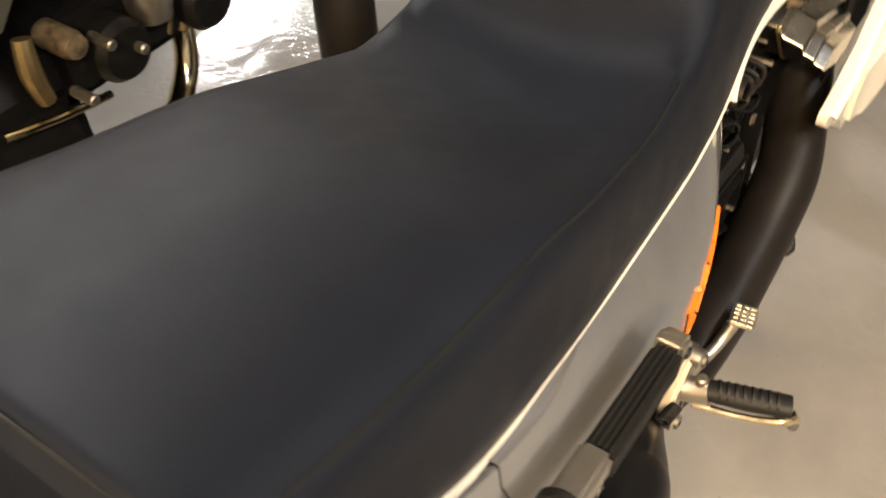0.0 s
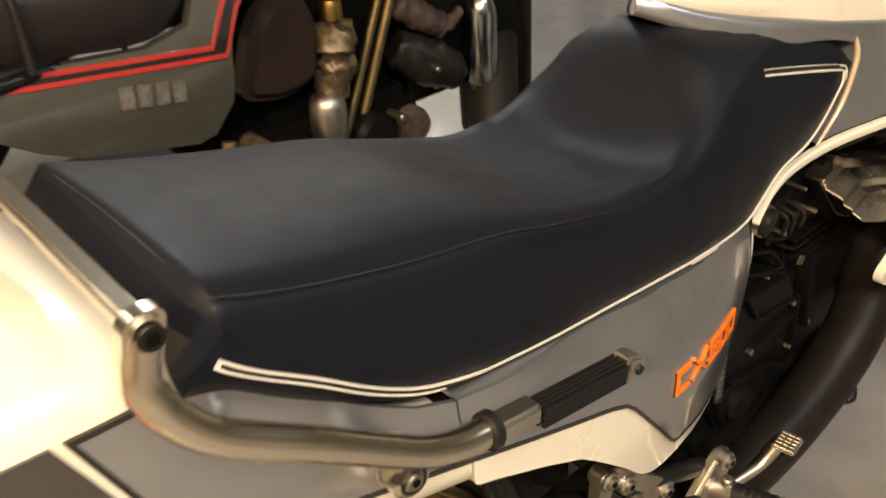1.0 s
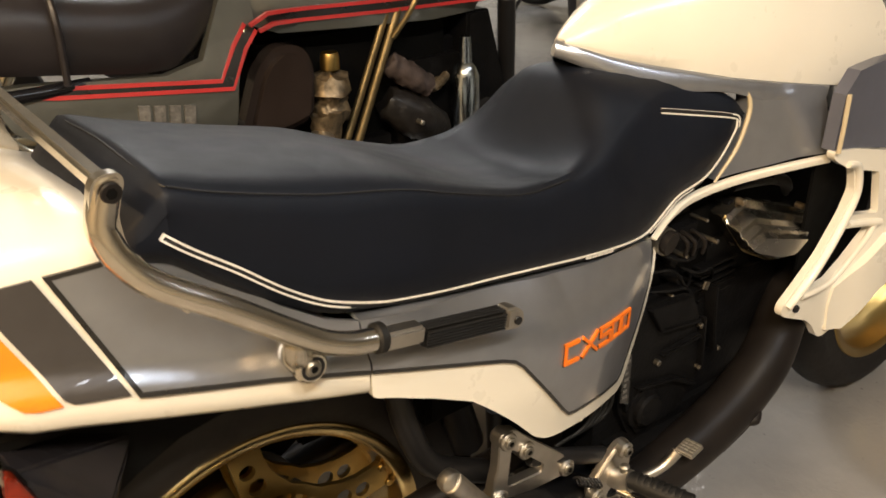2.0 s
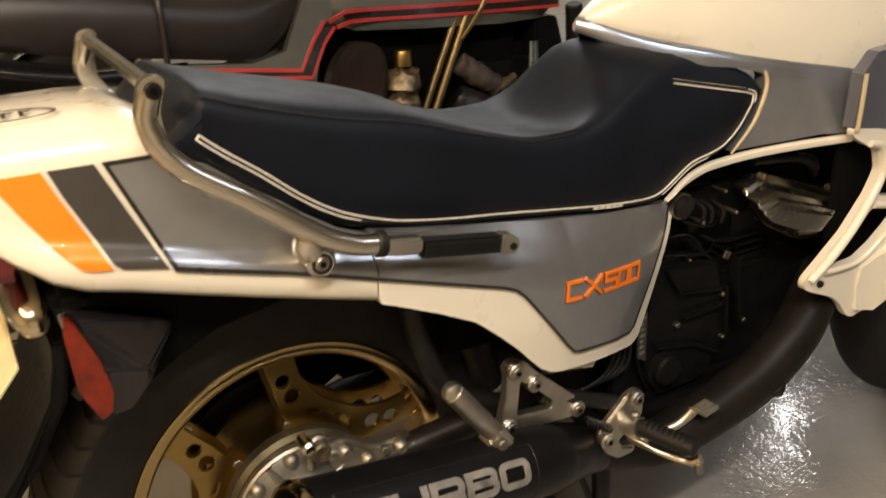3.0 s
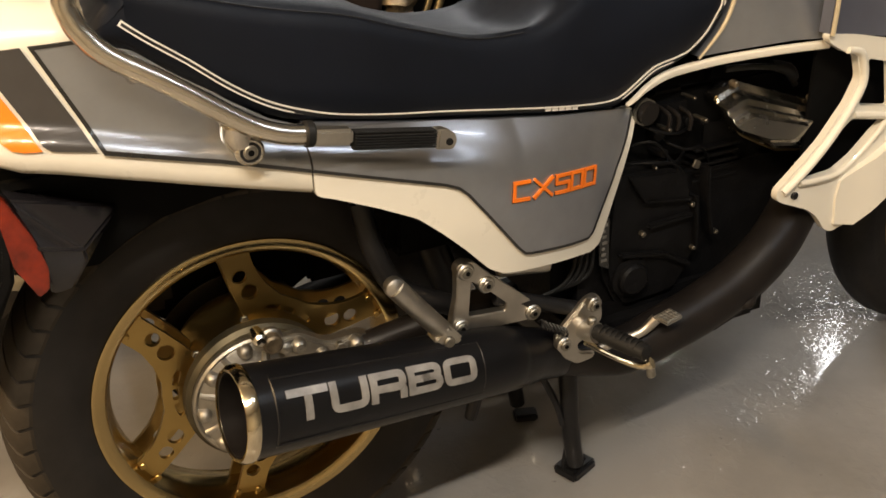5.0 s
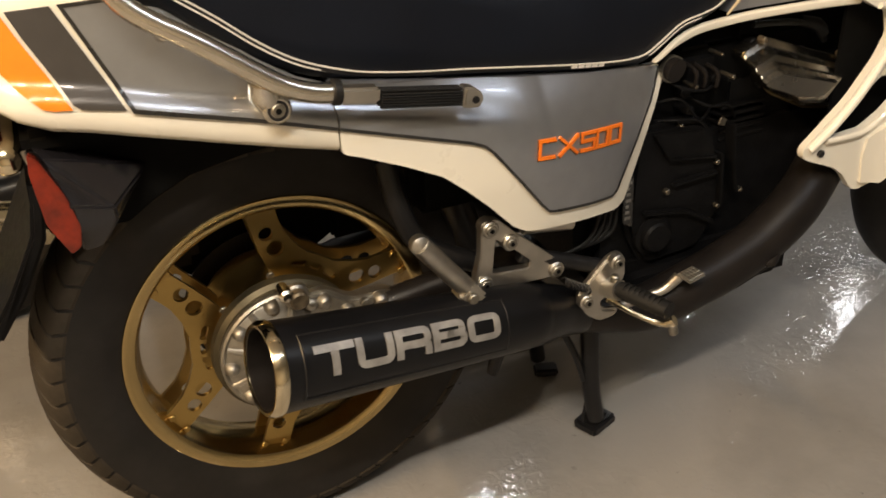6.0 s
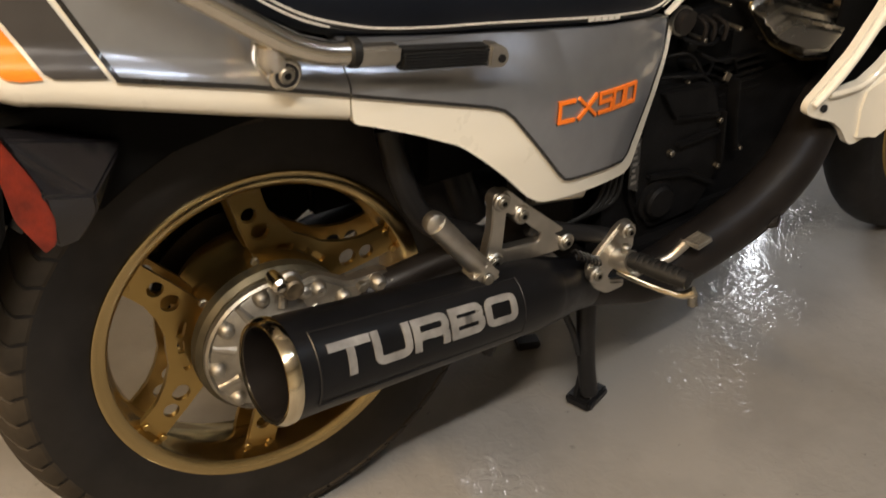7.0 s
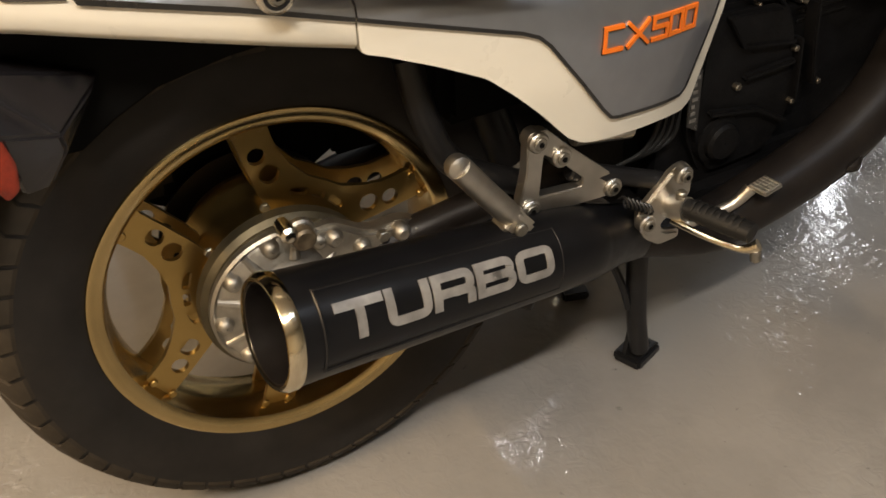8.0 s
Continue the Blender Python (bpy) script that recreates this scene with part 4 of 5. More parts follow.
# rider's footpeg plate, peg and brake pedal
plate = part("footpeg_plate", slab(rounded([(0.474, 0.418), (0.458, 0.414), (0.408, 0.366), (0.410, 0.345), (0.424, 0.322), (0.448, 0.304), (0.476, 0.306), (0.480, 0.318), (0.450, 0.326), (0.446, 0.340), (0.470, 0.348), (0.490, 0.372), (0.486, 0.408)], 0.008, 3), -0.192, -0.178, (), 0.004), ALLOY, bike, "cast alloy footpeg plate")
for x, z in ((0.469, 0.405), (0.418, 0.352)):
    part("boss", rod((x, -0.185, z), (x, -0.200, z), 0.0122, 18, 0.002), ALLOY, plate)
    part("bolt", rod((x, -0.199, z), (x, -0.204, z), 0.0080, 14, 0.001), BOLT, plate)
    part("socket", rod((x, -0.2038, z), (x, -0.2048, z), 0.0036, 6), DARK, plate)
peg = part("footpeg", tube([(0.458, -0.222, 0.372), (0.470, -0.265, 0.373), (0.484, -0.308, 0.374)], [0.0135, 0.0150, 0.0140], 16, 5, None, 0.8), GRIP, bike, "black ribbed rubber rider footpeg")
for k in range(8):
    f = k / 8
    p = Vector((0.462, -0.236, 0.3725)).lerp(Vector((0.482, -0.302, 0.374)), f)
    part("rib", rod((p.x - 0.0005, p.y + 0.0015, p.z), (p.x + 0.0005, p.y - 0.0015, p.z), 0.0140, 14), GRIP, peg)
part("peg_bracket", tube([(0.452, -0.190, 0.362), (0.455, -0.212, 0.366), (0.458, -0.228, 0.371)], 0.0155, 14, 4), ALLOY, peg, "alloy clevis")
part("pivot_pin", rod((0.456, -0.216, 0.392), (0.456, -0.216, 0.348), 0.007, 12, 0.002), BOLT, peg)
part("heel_blade", tube([(0.447, -0.215, 0.352), (0.460, -0.262, 0.350), (0.476, -0.303, 0.352), (0.487, -0.318, 0.362)], [0.005, 0.004, 0.005, 0.008], 10, 5), CHROME, peg, "bright peg underside blade")
part("feeler", rod((0.486, -0.315, 0.356), (0.488, -0.317, 0.338), 0.0065, 12, 0.002), BOLT, peg)
pedal = part("brake_pedal", tube([(0.452, -0.200, 0.322), (0.500, -0.212, 0.335), (0.535, -0.222, 0.346), (0.556, -0.228, 0.366)], [0.008, 0.0075, 0.0075, 0.009], 12, 5), ALLOY, bike, "alloy brake pedal")
part("pedal_pad", box((-0.017, -0.015, -0.0035), (0.017, 0.015, 0.0035), 0.0025), ALLOY, pedal).matrix_basis = pose(0.574, -0.235, 0.367, 0, -4, 8)
for i in range(5):
    for j in range(3):
        o = part("pedal_stud", box((-0.0022, -0.0036, 0), (0.0022, 0.0036, 0.002), 0.0006, None, 1), ALLOY, pedal)
        o.matrix_basis = pose(0.574, -0.235, 0.367, 0, -4, 8) @ pose(-0.0128 + i * 0.0064, -0.0088 + j * 0.0088, 0.0028)
part("return_spring", tube([(0.385 + 0.0016 * k, -0.186 + 0.007 * math.cos(k * 1.57), 0.392 - 0.0010 * k + 0.007 * math.sin(k * 1.57)) for k in range(28)], 0.0016, 6, 2), SATIN, bike, "dark steel return spring")
part("link_rod", rod((0.33, -0.15, 0.435), (0.46, -0.165, 0.385), 0.012, 12, 0.003), SATIN, bike)

plate.matrix_basis = pose(0.005, 0.008, -0.005)
peg.matrix_basis = pose(0.008, 0.018, -0.006)
pedal.matrix_basis = pose(0.030, 0.036, -0.022)

# centre stand
stand = part("centre_stand", tube([(0.490, -0.095, 0.30), (0.494, -0.096, 0.20), (0.500, -0.098, 0.10), (0.510, -0.100, 0.03)], [0.017, 0.016, 0.015, 0.015], 12, 5), SATIN, bike, "black steel centre stand, lowered")
part("foot", box((-0.034, -0.024, 0), (0.030, 0.024, 0.020), 0.005), SATIN, stand).matrix_basis = pose(0.520, -0.085, 0.0, 0, 0, 20)
part("foot_gusset", slab([(0.498, 0.07), (0.540, 0.018), (0.490, 0.018)], -0.092, -0.084), SATIN, stand)
part("leg", tube([(0.490, 0.095, 0.30), (0.494, 0.096, 0.20), (0.500, 0.098, 0.10), (0.510, 0.100, 0.03)], [0.017, 0.016, 0.015, 0.015], 12, 5), SATIN, stand)
part("foot", box((-0.034, -0.024, 0), (0.030, 0.024, 0.020), 0.005), SATIN, stand).matrix_basis = pose(0.520, 0.085, 0.0, 0, 0, -20) @ Matrix.Diagonal((0.7, 0.6, 0.8, 1))
part("cross_tube", rod((0.492, -0.10, 0.215), (0.492, 0.10, 0.215), 0.013, 12, 0.002), SATIN, stand)
part("brace", tube([(0.440, -0.09, 0.24), (0.470, -0.094, 0.17), (0.485, -0.096, 0.12)], 0.006, 8, 4), SATIN, stand)
part("stand_tang", tube([(0.36, -0.08, 0.30), (0.335, -0.075, 0.22), (0.325, -0.07, 0.175)], [0.012, 0.012, 0.010], 10, 4), SATIN, stand)

# rear mudguard, reflector, lamp and plate
guard_rings = []
for k in range(10):
    a = radians(62 + k * 8.0)
    r = 0.365
    c, s = math.cos(a), math.sin(a)
    pts = [(r - 0.014, -0.094), (r, -0.088), (r + 0.006, -0.05), (r + 0.008, 0), (r + 0.006, 0.05), (r, 0.088), (r - 0.014, 0.094), (r - 0.012, 0.082), (r - 0.002, 0.05), (r, 0), (r - 0.002, -0.05), (r - 0.012, -0.082)]
    guard_rings.append([(q * c, y, AXLE + q * s) for q, y in pts])
guard = part("rear_mudguard", loft(guard_rings), PLASTIC, bike, "glossy black plastic rear mudguard")
skirt = bmesh.new()
SKIRT = [(-0.2414, -0.168, 0.7181), (-0.2074, -0.130, 0.6982), (-0.1315, -0.105, 0.6640), (-0.1800, -0.178, 0.6510), (-0.2220, -0.190, 0.6665), (-0.1790, -0.172, 0.6335), (-0.2002, -0.160, 0.6001), (-0.2210, -0.168, 0.6020)]
for a in SKIRT:
    skirt.verts.new(a)
    skirt.verts.new((a[0] - 0.006, a[1] + 0.05, a[2] + 0.002))
bmesh.ops.convex_hull(skirt, input=skirt.verts[:])
bmesh.ops.dissolve_limit(skirt, angle_limit=0.05, verts=skirt.verts[:], edges=skirt.edges[:])
bmesh.ops.bevel(skirt, geom=skirt.edges[:], offset=0.0025, segments=3, affect="EDGES", clamp_overlap=True)
part("skirt", skirt, DUSTYPLASTIC, guard, "faceted glossy black side wing")
LENS = [(-0.2500, 0.7300), (-0.2424, 0.7245), (-0.2250, 0.6790), (-0.2180, 0.6420), (-0.2224, 0.6180), (-0.2335, 0.6115), (-0.2500, 0.6500), (-0.2530, 0.7100)]
reflector = part("reflector", slab(rounded(LENS, 0.004, 3), -0.188, -0.174, (), 0.004), REDLENS, bike, "orange-red side reflector")
part("backing", slab(rounded([(x + 0.0022, z) for x, z in LENS], 0.004, 3), -0.1735, -0.168, (), 0.002), ENGINE, reflector, "black rubber backing")
part("stem", rod((-0.232, -0.172, 0.665), (-0.225, -0.150, 0.667), 0.008, 10), GRIP, reflector)
part("screw", rod((-0.2500, -0.180, 0.7190), (-0.2520, -0.181, 0.7330), 0.0025, 8), BOLT, reflector)
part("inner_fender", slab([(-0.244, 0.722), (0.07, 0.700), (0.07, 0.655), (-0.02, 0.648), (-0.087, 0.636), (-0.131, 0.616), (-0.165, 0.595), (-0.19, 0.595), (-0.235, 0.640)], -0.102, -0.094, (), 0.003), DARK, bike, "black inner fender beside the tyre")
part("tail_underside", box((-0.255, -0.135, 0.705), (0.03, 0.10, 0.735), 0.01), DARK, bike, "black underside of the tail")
part("tail_lamp", box((-0.352, -0.115, 0.745), (-0.268, 0.115, 0.812), 0.012), TAILRED, bike, "dark red tail lamp lens")
flap = slab([(-0.247, 0.672), (-0.249, 0.645), (-0.258, 0.600), (-0.297, 0.532), (-0.338, 0.472), (-0.352, 0.480), (-0.312, 0.541), (-0.274, 0.606), (-0.264, 0.648), (-0.262, 0.672)], -0.112, 0.112, (), 0.004)
for v in flap.verts:
    if v.co.z < 0.50:
        v.co.y *= 0.86
part("mud_flap", flap, ENGINE, bike, "black rubber mud flap sweeping back under the plate", 0.9)
npl = part("number_plate", box((-0.003, -0.105, -0.150), (0.003, 0.105, 0.0), 0.002), PLATE, bike, "pale yellow number plate tilted back")
npl.matrix_basis = pose(-0.296, 0, 0.652, 0, 40, 0)
for k in range(5):
    part("plate_bar", box((-0.0045, -0.082 + k * 0.036, -0.105), (-0.003, -0.059 + k * 0.036, -0.045), 0), PINSTRIPE, npl)
part("plate_lamp", tube([(-0.270, -0.118, 0.690), (-0.273, -0.112, 0.706), (-0.276, -0.06, 0.712), (-0.276, 0.06, 0.712), (-0.273, 0.112, 0.706)], [0.010, 0.020, 0.024, 0.024, 0.016], 20, 6), CHROME, bike, "golden chrome plate lamp housing")

# tank with silver lower flank and trim
def tank_shell(grow=0.0, zlow=None):
    st = [(0.500, 0.010, 0.914, 0.919), (0.515, 0.022, 0.909, 0.930), (0.55, 0.042, 0.896, 0.950), (0.60, 0.064, 0.882, 0.972), (0.66, 0.087, 0.868, 0.988), (0.72, 0.104, 0.853, 0.997), (0.80, 0.120, 0.837, 1.003), (0.88, 0.132, 0.822, 1.003), (1.00, 0.145, 0.80, 0.99), (1.06, 0.15, 0.79, 0.975)]
    rings = []
    for x, w, lo, hi in st:
        h = hi - lo
        half = [(w * 0.9, lo - 0.004), (w, lo), (w + 0.001, lo + h * 0.14), (w * 0.965, lo + h * 0.35), (w * 0.86, lo + h * 0.62), (w * 0.66, lo + h * 0.85), (w * 0.36, lo + h * 0.97)]
        rings.append([(x, -y, z) for y, z in half] + [(x, 0, hi)] + [(x, y, z) for y, z in reversed(half)])
    return loft(rings)


tank = part("fuel_tank", tank_shell(), WHITE, bike, "pearl white fuel tank with a chrome filler cap", 0.9)
part("filler_cap", lathe([(0.001, 0.010), (0.030, 0.010), (0.034, 0.004), (0.036, -0.004), (0.001, -0.004)], (0.80, 0.0, 1.006), "z", 32), CHROME, tank, "chrome filler cap")


# the silver band that wraps the tank's foot, from the seat's nose to the flank
EDGE = [(0.492, 0.0, 0.917), (0.515, -0.024, 0.908), (0.55, -0.044, 0.895), (0.60, -0.066, 0.881), (0.66, -0.089, 0.867), (0.72, -0.106, 0.852), (0.80, -0.122, 0.836), (0.92, -0.138, 0.814)]
FOOT = [(0.488, 0.0, 0.898), (0.511, -0.023, 0.887), (0.546, -0.049, 0.870), (0.594, -0.076, 0.851), (0.650, -0.095, 0.844), (0.713, -0.111, 0.835), (0.78, -0.126, 0.815), (0.90, -0.142, 0.790)]


def collar_band(sign):
    top, low = catmull([(x, y * sign, z) for x, y, z in EDGE], 5), catmull([(x, y * sign, z) for x, y, z in FOOT], 5)
    rings = []
    for a, b in zip(top, low):
        out = Vector((-0.5, -0.85 * sign, 0)).normalized() * 0.0045
        inn = Vector((0.012, 0.012 * sign, 0))
        rings.append([a, a.lerp(b, 0.2) + out * 0.6, a.lerp(b, 0.5) + out, a.lerp(b, 0.85) + out * 0.8, b + out * 0.2, b + inn, a + inn])
    return loft(rings)


for sg in (1, -1):
    part("tank_collar", collar_band(sg), SILVER, tank, "silver painted rear tank collar", 0.9)


def tank_side(x, z):
    low = smooth(x, SIDE)
    top = smooth(x, [(p[0], p[1]) for p in EDGE]) - 0.002
    t = min(max((z - 0.715) / (smooth(x, [(p[0], p[2]) for p in EDGE]) - 0.715), 0), 1)
    return low + (top - low) * t ** 1.4


def tank_side_left(x, z):
    return -tank_side(x, z)


TSIDE = [(0.728, 0.8500), (0.742, 0.838), (0.7475, 0.822), (0.745, 0.800), (0.725, 0.757), (0.690, 0.7175), (0.75, 0.7215), (0.834, 0.728), (0.888, 0.7265), (0.905, 0.816), (0.8503, 0.826), (0.7864, 0.838)]
part("seat_trim", tube([(x, tank_side(x, z) - 0.002, z) for x, z in ((0.744, 0.832), (0.7485, 0.818), (0.745, 0.798), (0.725, 0.756), (0.688, 0.715))], [0.002, 0.0034, 0.0036, 0.0032, 0.0018], 8, 6), CREAM, tank, "cream bead along the seat's edge")
for fn in (tank_side, tank_side_left):
    part("tank_flank", skin(TSIDE, fn, 0, 0.02), SILVER, tank, "silver painted tank flank")
TRIM = [(0.557, 0.6705), (0.574, 0.6748), (0.600, 0.6875), (0.638, 0.699), (0.691, 0.7045), (0.744, 0.7097), (0.818, 0.7153), (0.888, 0.7175)]


def trim_bm(sign):
    pts = catmull([(x, sign * (-smooth(x, SIDE) + 0.002), z) for x, z in TRIM], 6)
    rings = []
    for k, p in enumerate(pts):
        h = 0.0012 + 0.0052 * min(k / 16, 1)
        rings.append([(p.x, p.y + sign * a, p.z + b * h) for a, b in ((-0.006, 1), (0.0005, 1), (0.003, 0.7), (0.0035, 0.1), (0.002, -0.7), (-0.001, -1), (-0.006, -1))])
    return loft(rings)


for s in (-1, 1):
    part("lower_trim", trim_bm(s), WHITE, tank, "white lower trim strip")

# fairing lower: white vertical strut frame and shell
FAIR = -0.195
LEFT = [(0.866, 0.727), (0.902, 0.7078), (0.928, 0.7008), (0.9411, 0.6634), (0.9245, 0.628), (0.8809, 0.5741), (0.8349, 0.5303), (0.8074, 0.5041), (0.8080, 0.4900), (0.8166, 0.4831), (0.8707, 0.4613), (0.8946, 0.4431), (0.9175, 0.4135)]
FRAME = [(0.862, 0.7400), (0.920, 0.732), (1.016, 0.712), (1.107, 0.690), (1.130, 0.585), (1.090, 0.500), (1.0266, 0.470), (0.9934, 0.440), (0.9643, 0.4180), (0.935, 0.408)] + LEFT[::-1]
VENT_A = [(0.9534, 0.6911), (0.9900, 0.6830), (1.005, 0.6120), (0.9480, 0.6190), (0.9570, 0.6609)]
VENT_B = [(0.9380, 0.5986), (1.000, 0.5900), (0.9857, 0.5744), (0.9524, 0.5334), (0.9198, 0.5159), (0.8727, 0.5141), (0.8520, 0.5170), (0.8806, 0.5399), (0.9189, 0.5827)]


def fair_y(x, z):
    """The fairing's flank, drawn in towards its lower tip and swelling in front."""
    return FAIR + 0.10 * max(0, 0.865 - x) - 0.030 * math.sin(min(max((x - 0.95) / 0.2, 0), 1) * 1.6)


fairing = part("fairing", slab(rounded(FRAME, 0.008, 3), FAIR, FAIR + 0.012, (rounded(VENT_A, 0.005, 2)[::-1], rounded(VENT_B, 0.005, 2)[::-1]), 0.0), WHITE, bike, "pearl white fairing with side vents", 0.5)
for v in fairing.data.vertices:
    v.co.y += fair_y(v.co.x, v.co.z) - FAIR


def fair_line(pts, r, seg=12, n=8):
    return tube([(x, fair_y(x, z) - 0.002, z) for x, z in pts], r, seg, n)


part("strut_edge", fair_line([(0.905, 0.7110), (0.934, 0.7020), (0.9480, 0.6622), (0.9345, 0.626), (0.8995, 0.578), (0.857, 0.5345), (0.8180, 0.500)], [0.005, 0.0065, 0.0065, 0.0065, 0.0065, 0.0065, 0.006]), WHITE, fairing)
part("vent_lip", fair_line([(0.846, 0.5115), (0.8727, 0.5105), (0.9198, 0.5120), (0.9540, 0.5300), (0.9887, 0.5724), (1.000, 0.594)], 0.0052, 10, 6), WHITE, fairing)
part("vent_bar", fair_line([(0.938, 0.6062), (0.975, 0.6010), (1.012, 0.5955)], 0.0062, 10, 4), WHITE, fairing)
# Dark sheet that paints the shade seen through the vent openings.
part("vent_lining", box((0.88, FAIR + 0.035, 0.50), (1.07, FAIR + 0.04, 0.71), 0.002), DARK, fairing, "near-black sheet for the shade behind the vents")
part("shell", skin([(0.925, 0.470), (0.930, 0.4235), (0.9643, 0.4180), (0.9934, 0.440), (1.0266, 0.470), (1.090, 0.500), (1.13, 0.585), (1.03, 0.570), (0.985, 0.532), (0.93, 0.500)], lambda x, z: fair_y(x, z) - 0.012 * math.sin(min(max((x - 0.9) / 0.2, 0), 1) * 3.1), 0.001, 0.014, 0.02), WHITE, fairing)
part("fairing_top", skin([(0.872, 0.820), (0.868, 0.7385), (0.925, 0.730), (1.12, 0.700), (1.16, 0.80), (1.0, 0.86), (0.90, 0.85)], lambda x, z: fair_y(x, z) + 0.004, 0, 0.02, 0.04), BLUEGREY, fairing, "blue-grey painted upper fairing flank")
part("fairing_edge", tube([(0.872, -0.196, 0.822), (0.869, -0.198, 0.780), (0.866, -0.199, 0.738)], 0.0035, 8, 4), CREAM, fairing, "cream edge strip")
part("fairing_side", skin([(0.868, 0.735), (1.06, 0.70), (1.10, 0.60), (1.06, 0.50), (0.95, 0.40), (0.866, 0.452), (0.810, 0.498), (0.862, 0.543), (0.940, 0.650)], lambda x, z: 0.195, 0, 0.02, 0.05), WHITE, fairing)
part("belly", skin([(0.955, 0.418), (0.985, 0.425), (1.10, 0.48), (1.24, 0.52), (1.22, 0.44), (1.08, 0.405), (0.99, 0.392)], lambda x, z: -0.150, 0, 0.02, 0.04), WHITE, fairing, "white inner fairing lower")
part("bolt", rod((0.8406, fair_y(0.84, 0.49) + 0.002, 0.4912), (0.8406, fair_y(0.84, 0.49) - 0.004, 0.4912), 0.0062, 12, 0.001), SATIN, fairing)
part("wire_loop", tube([(0.935, -0.17, 0.412), (0.955, -0.172, 0.400), (0.985, -0.172, 0.402), (0.975, -0.172, 0.413), (0.95, -0.172, 0.408), (0.965, -0.172, 0.398), (0.99, -0.170, 0.412)], 0.002, 6, 6), GRIP, fairing, "loose black cable loop")

# engine block: crankcase, cylinders and covers
engine = part("engine", box((0.47, -0.105, 0.30), (0.95, 0.12, 0.56), 0.03), ENGINE, bike, "black painted engine with alloy cylinder head cover")
part("sump", box((0.50, -0.135, 0.235), (0.88, 0.11, 0.34), 0.02), ENGINE, engine)
part("gearbox_cover", slab(rounded([(0.545, 0.570), (0.662, 0.562), (0.690, 0.535), (0.700, 0.490), (0.722, 0.410), (0.680, 0.335), (0.570, 0.330), (0.535, 0.400)], 0.02, 4), -0.124, -0.09, (), 0.008), ENGINE, engine)
part("cover_pocket", slab(rounded([(0.573, 0.556), (0.662, 0.547), (0.680, 0.525), (0.688, 0.499), (0.602, 0.5115)], 0.008, 3), -0.131, -0.115, (), 0.004), ENGINE, engine, "raised black casting")
for line, w in (([(0.573, 0.556), (0.602, 0.5115), (0.690, 0.498)], 0.006), ([(0.6105, 0.466), (0.697, 0.4695)], 0.009), ([(0.700, 0.500), (0.704, 0.455), (0.708, 0.405)], 0.006), ([(0.720, 0.545), (0.726, 0.480), (0.738, 0.425)], 0.007), ([(0.560, 0.430), (0.640, 0.415), (0.700, 0.380)], 0.008)):
    part("cover_rib", strut(line, w, -0.134, -0.112), ENGINE, engine)
part("clutch_cover", lathe([(0.001, -0.140), (0.022, -0.140), (0.026, -0.136), (0.027, -0.129), (0.034, -0.127), (0.036, -0.115), (0.001, -0.115)], (0.585, 0, 0.385), "y", 32), ENGINE, engine, "round black cap")
part("cylinder", box((0.715, -0.095, 0.50), (0.88, 0.15, 0.62), 0.020), ENGINE, engine)
for k in range(5):
    part("fin", box((0.712, -0.108, 0.508 + k * 0.013), (0.800, -0.06, 0.513 + k * 0.013), 0.001, None, 1), ENGINE, engine)
part("carburettor", box((0.625, -0.105, 0.590), (0.705, 0.10, 0.665), 0.016), ENGINE, engine)
# Two near-black boxes stand in for the shade inside the engine bay.
part("backing", box((0.52, -0.09, 0.54), (0.90, 0.09, 0.68), 0.02), DARK, engine, "near-black box for the shaded intake and frame area")
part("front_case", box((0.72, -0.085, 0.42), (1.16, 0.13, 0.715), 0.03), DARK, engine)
# stepped six-sided head cover: its outline, its front face and the terraces between
HEAD_OUT = [(0.7712, 0.6679), (0.9590, 0.5990), (0.9270, 0.5287), (0.8630, 0.5407), (0.7878, 0.5795), (0.7255, 0.6502)]
HEAD_FACE = [(0.7533, 0.6295), (0.8689, 0.5946), (0.8408, 0.5792), (0.7935, 0.5882), (0.7357, 0.6121), (0.7234, 0.6205)]
TERRACES = [(0.0, -0.095), (0.0, -0.120), (0.02, -0.122), (0.27, -0.127), (0.29, -0.129), (0.44, -0.149), (0.46, -0.151), (0.66, -0.154), (0.675, -0.155), (0.73, -0.164), (0.745, -0.165), (0.87, -0.167), (0.885, -0.168), (0.985, -0.177), (1.0, -0.178)]


def head_ring(f, y):
    ring = [(a[0] + (b[0] - a[0]) * f, a[1] + (b[1] - a[1]) * f) for a, b in zip(HEAD_OUT, HEAD_FACE)]
    return [(x, y, z) for x, z in rounded(ring, 0.010 - 0.006 * f, 4)]


hc = part("head_cover", loft([head_ring(f, y) for f, y in TERRACES]), HEADALLOY, engine, "stepped alloy cylinder head cover", 0.35)
# Brass-coloured bead along the flange's lower edge.
part("gasket_edge", tube([head_ring(0.0, -0.121)[k] for k in range(13, 29)], 0.0024, 8, 2), TAN, hc, "brass-coloured bead on the flange edge")
for x, z in ((0.7608, 0.6667), (0.925, 0.617)):
    part("bolt", rod((x, -0.115, z), (x, -0.131, z), 0.0055, 8, 0.002), GRIMY, hc)
part("plug_lead", tube([(0.745, -0.118, 0.690), (0.80, -0.125, 0.687), (0.86, -0.12, 0.672), (0.90, -0.11, 0.640)], 0.005, 10, 5), GRIP, hc, "black plug lead")
part("plug_cap", tube([(0.835, -0.118, 0.683), (0.868, -0.122, 0.672), (0.885, -0.120, 0.655)], [0.008, 0.010, 0.008], 12, 4), GRIP, hc, "black rubber plug cap")
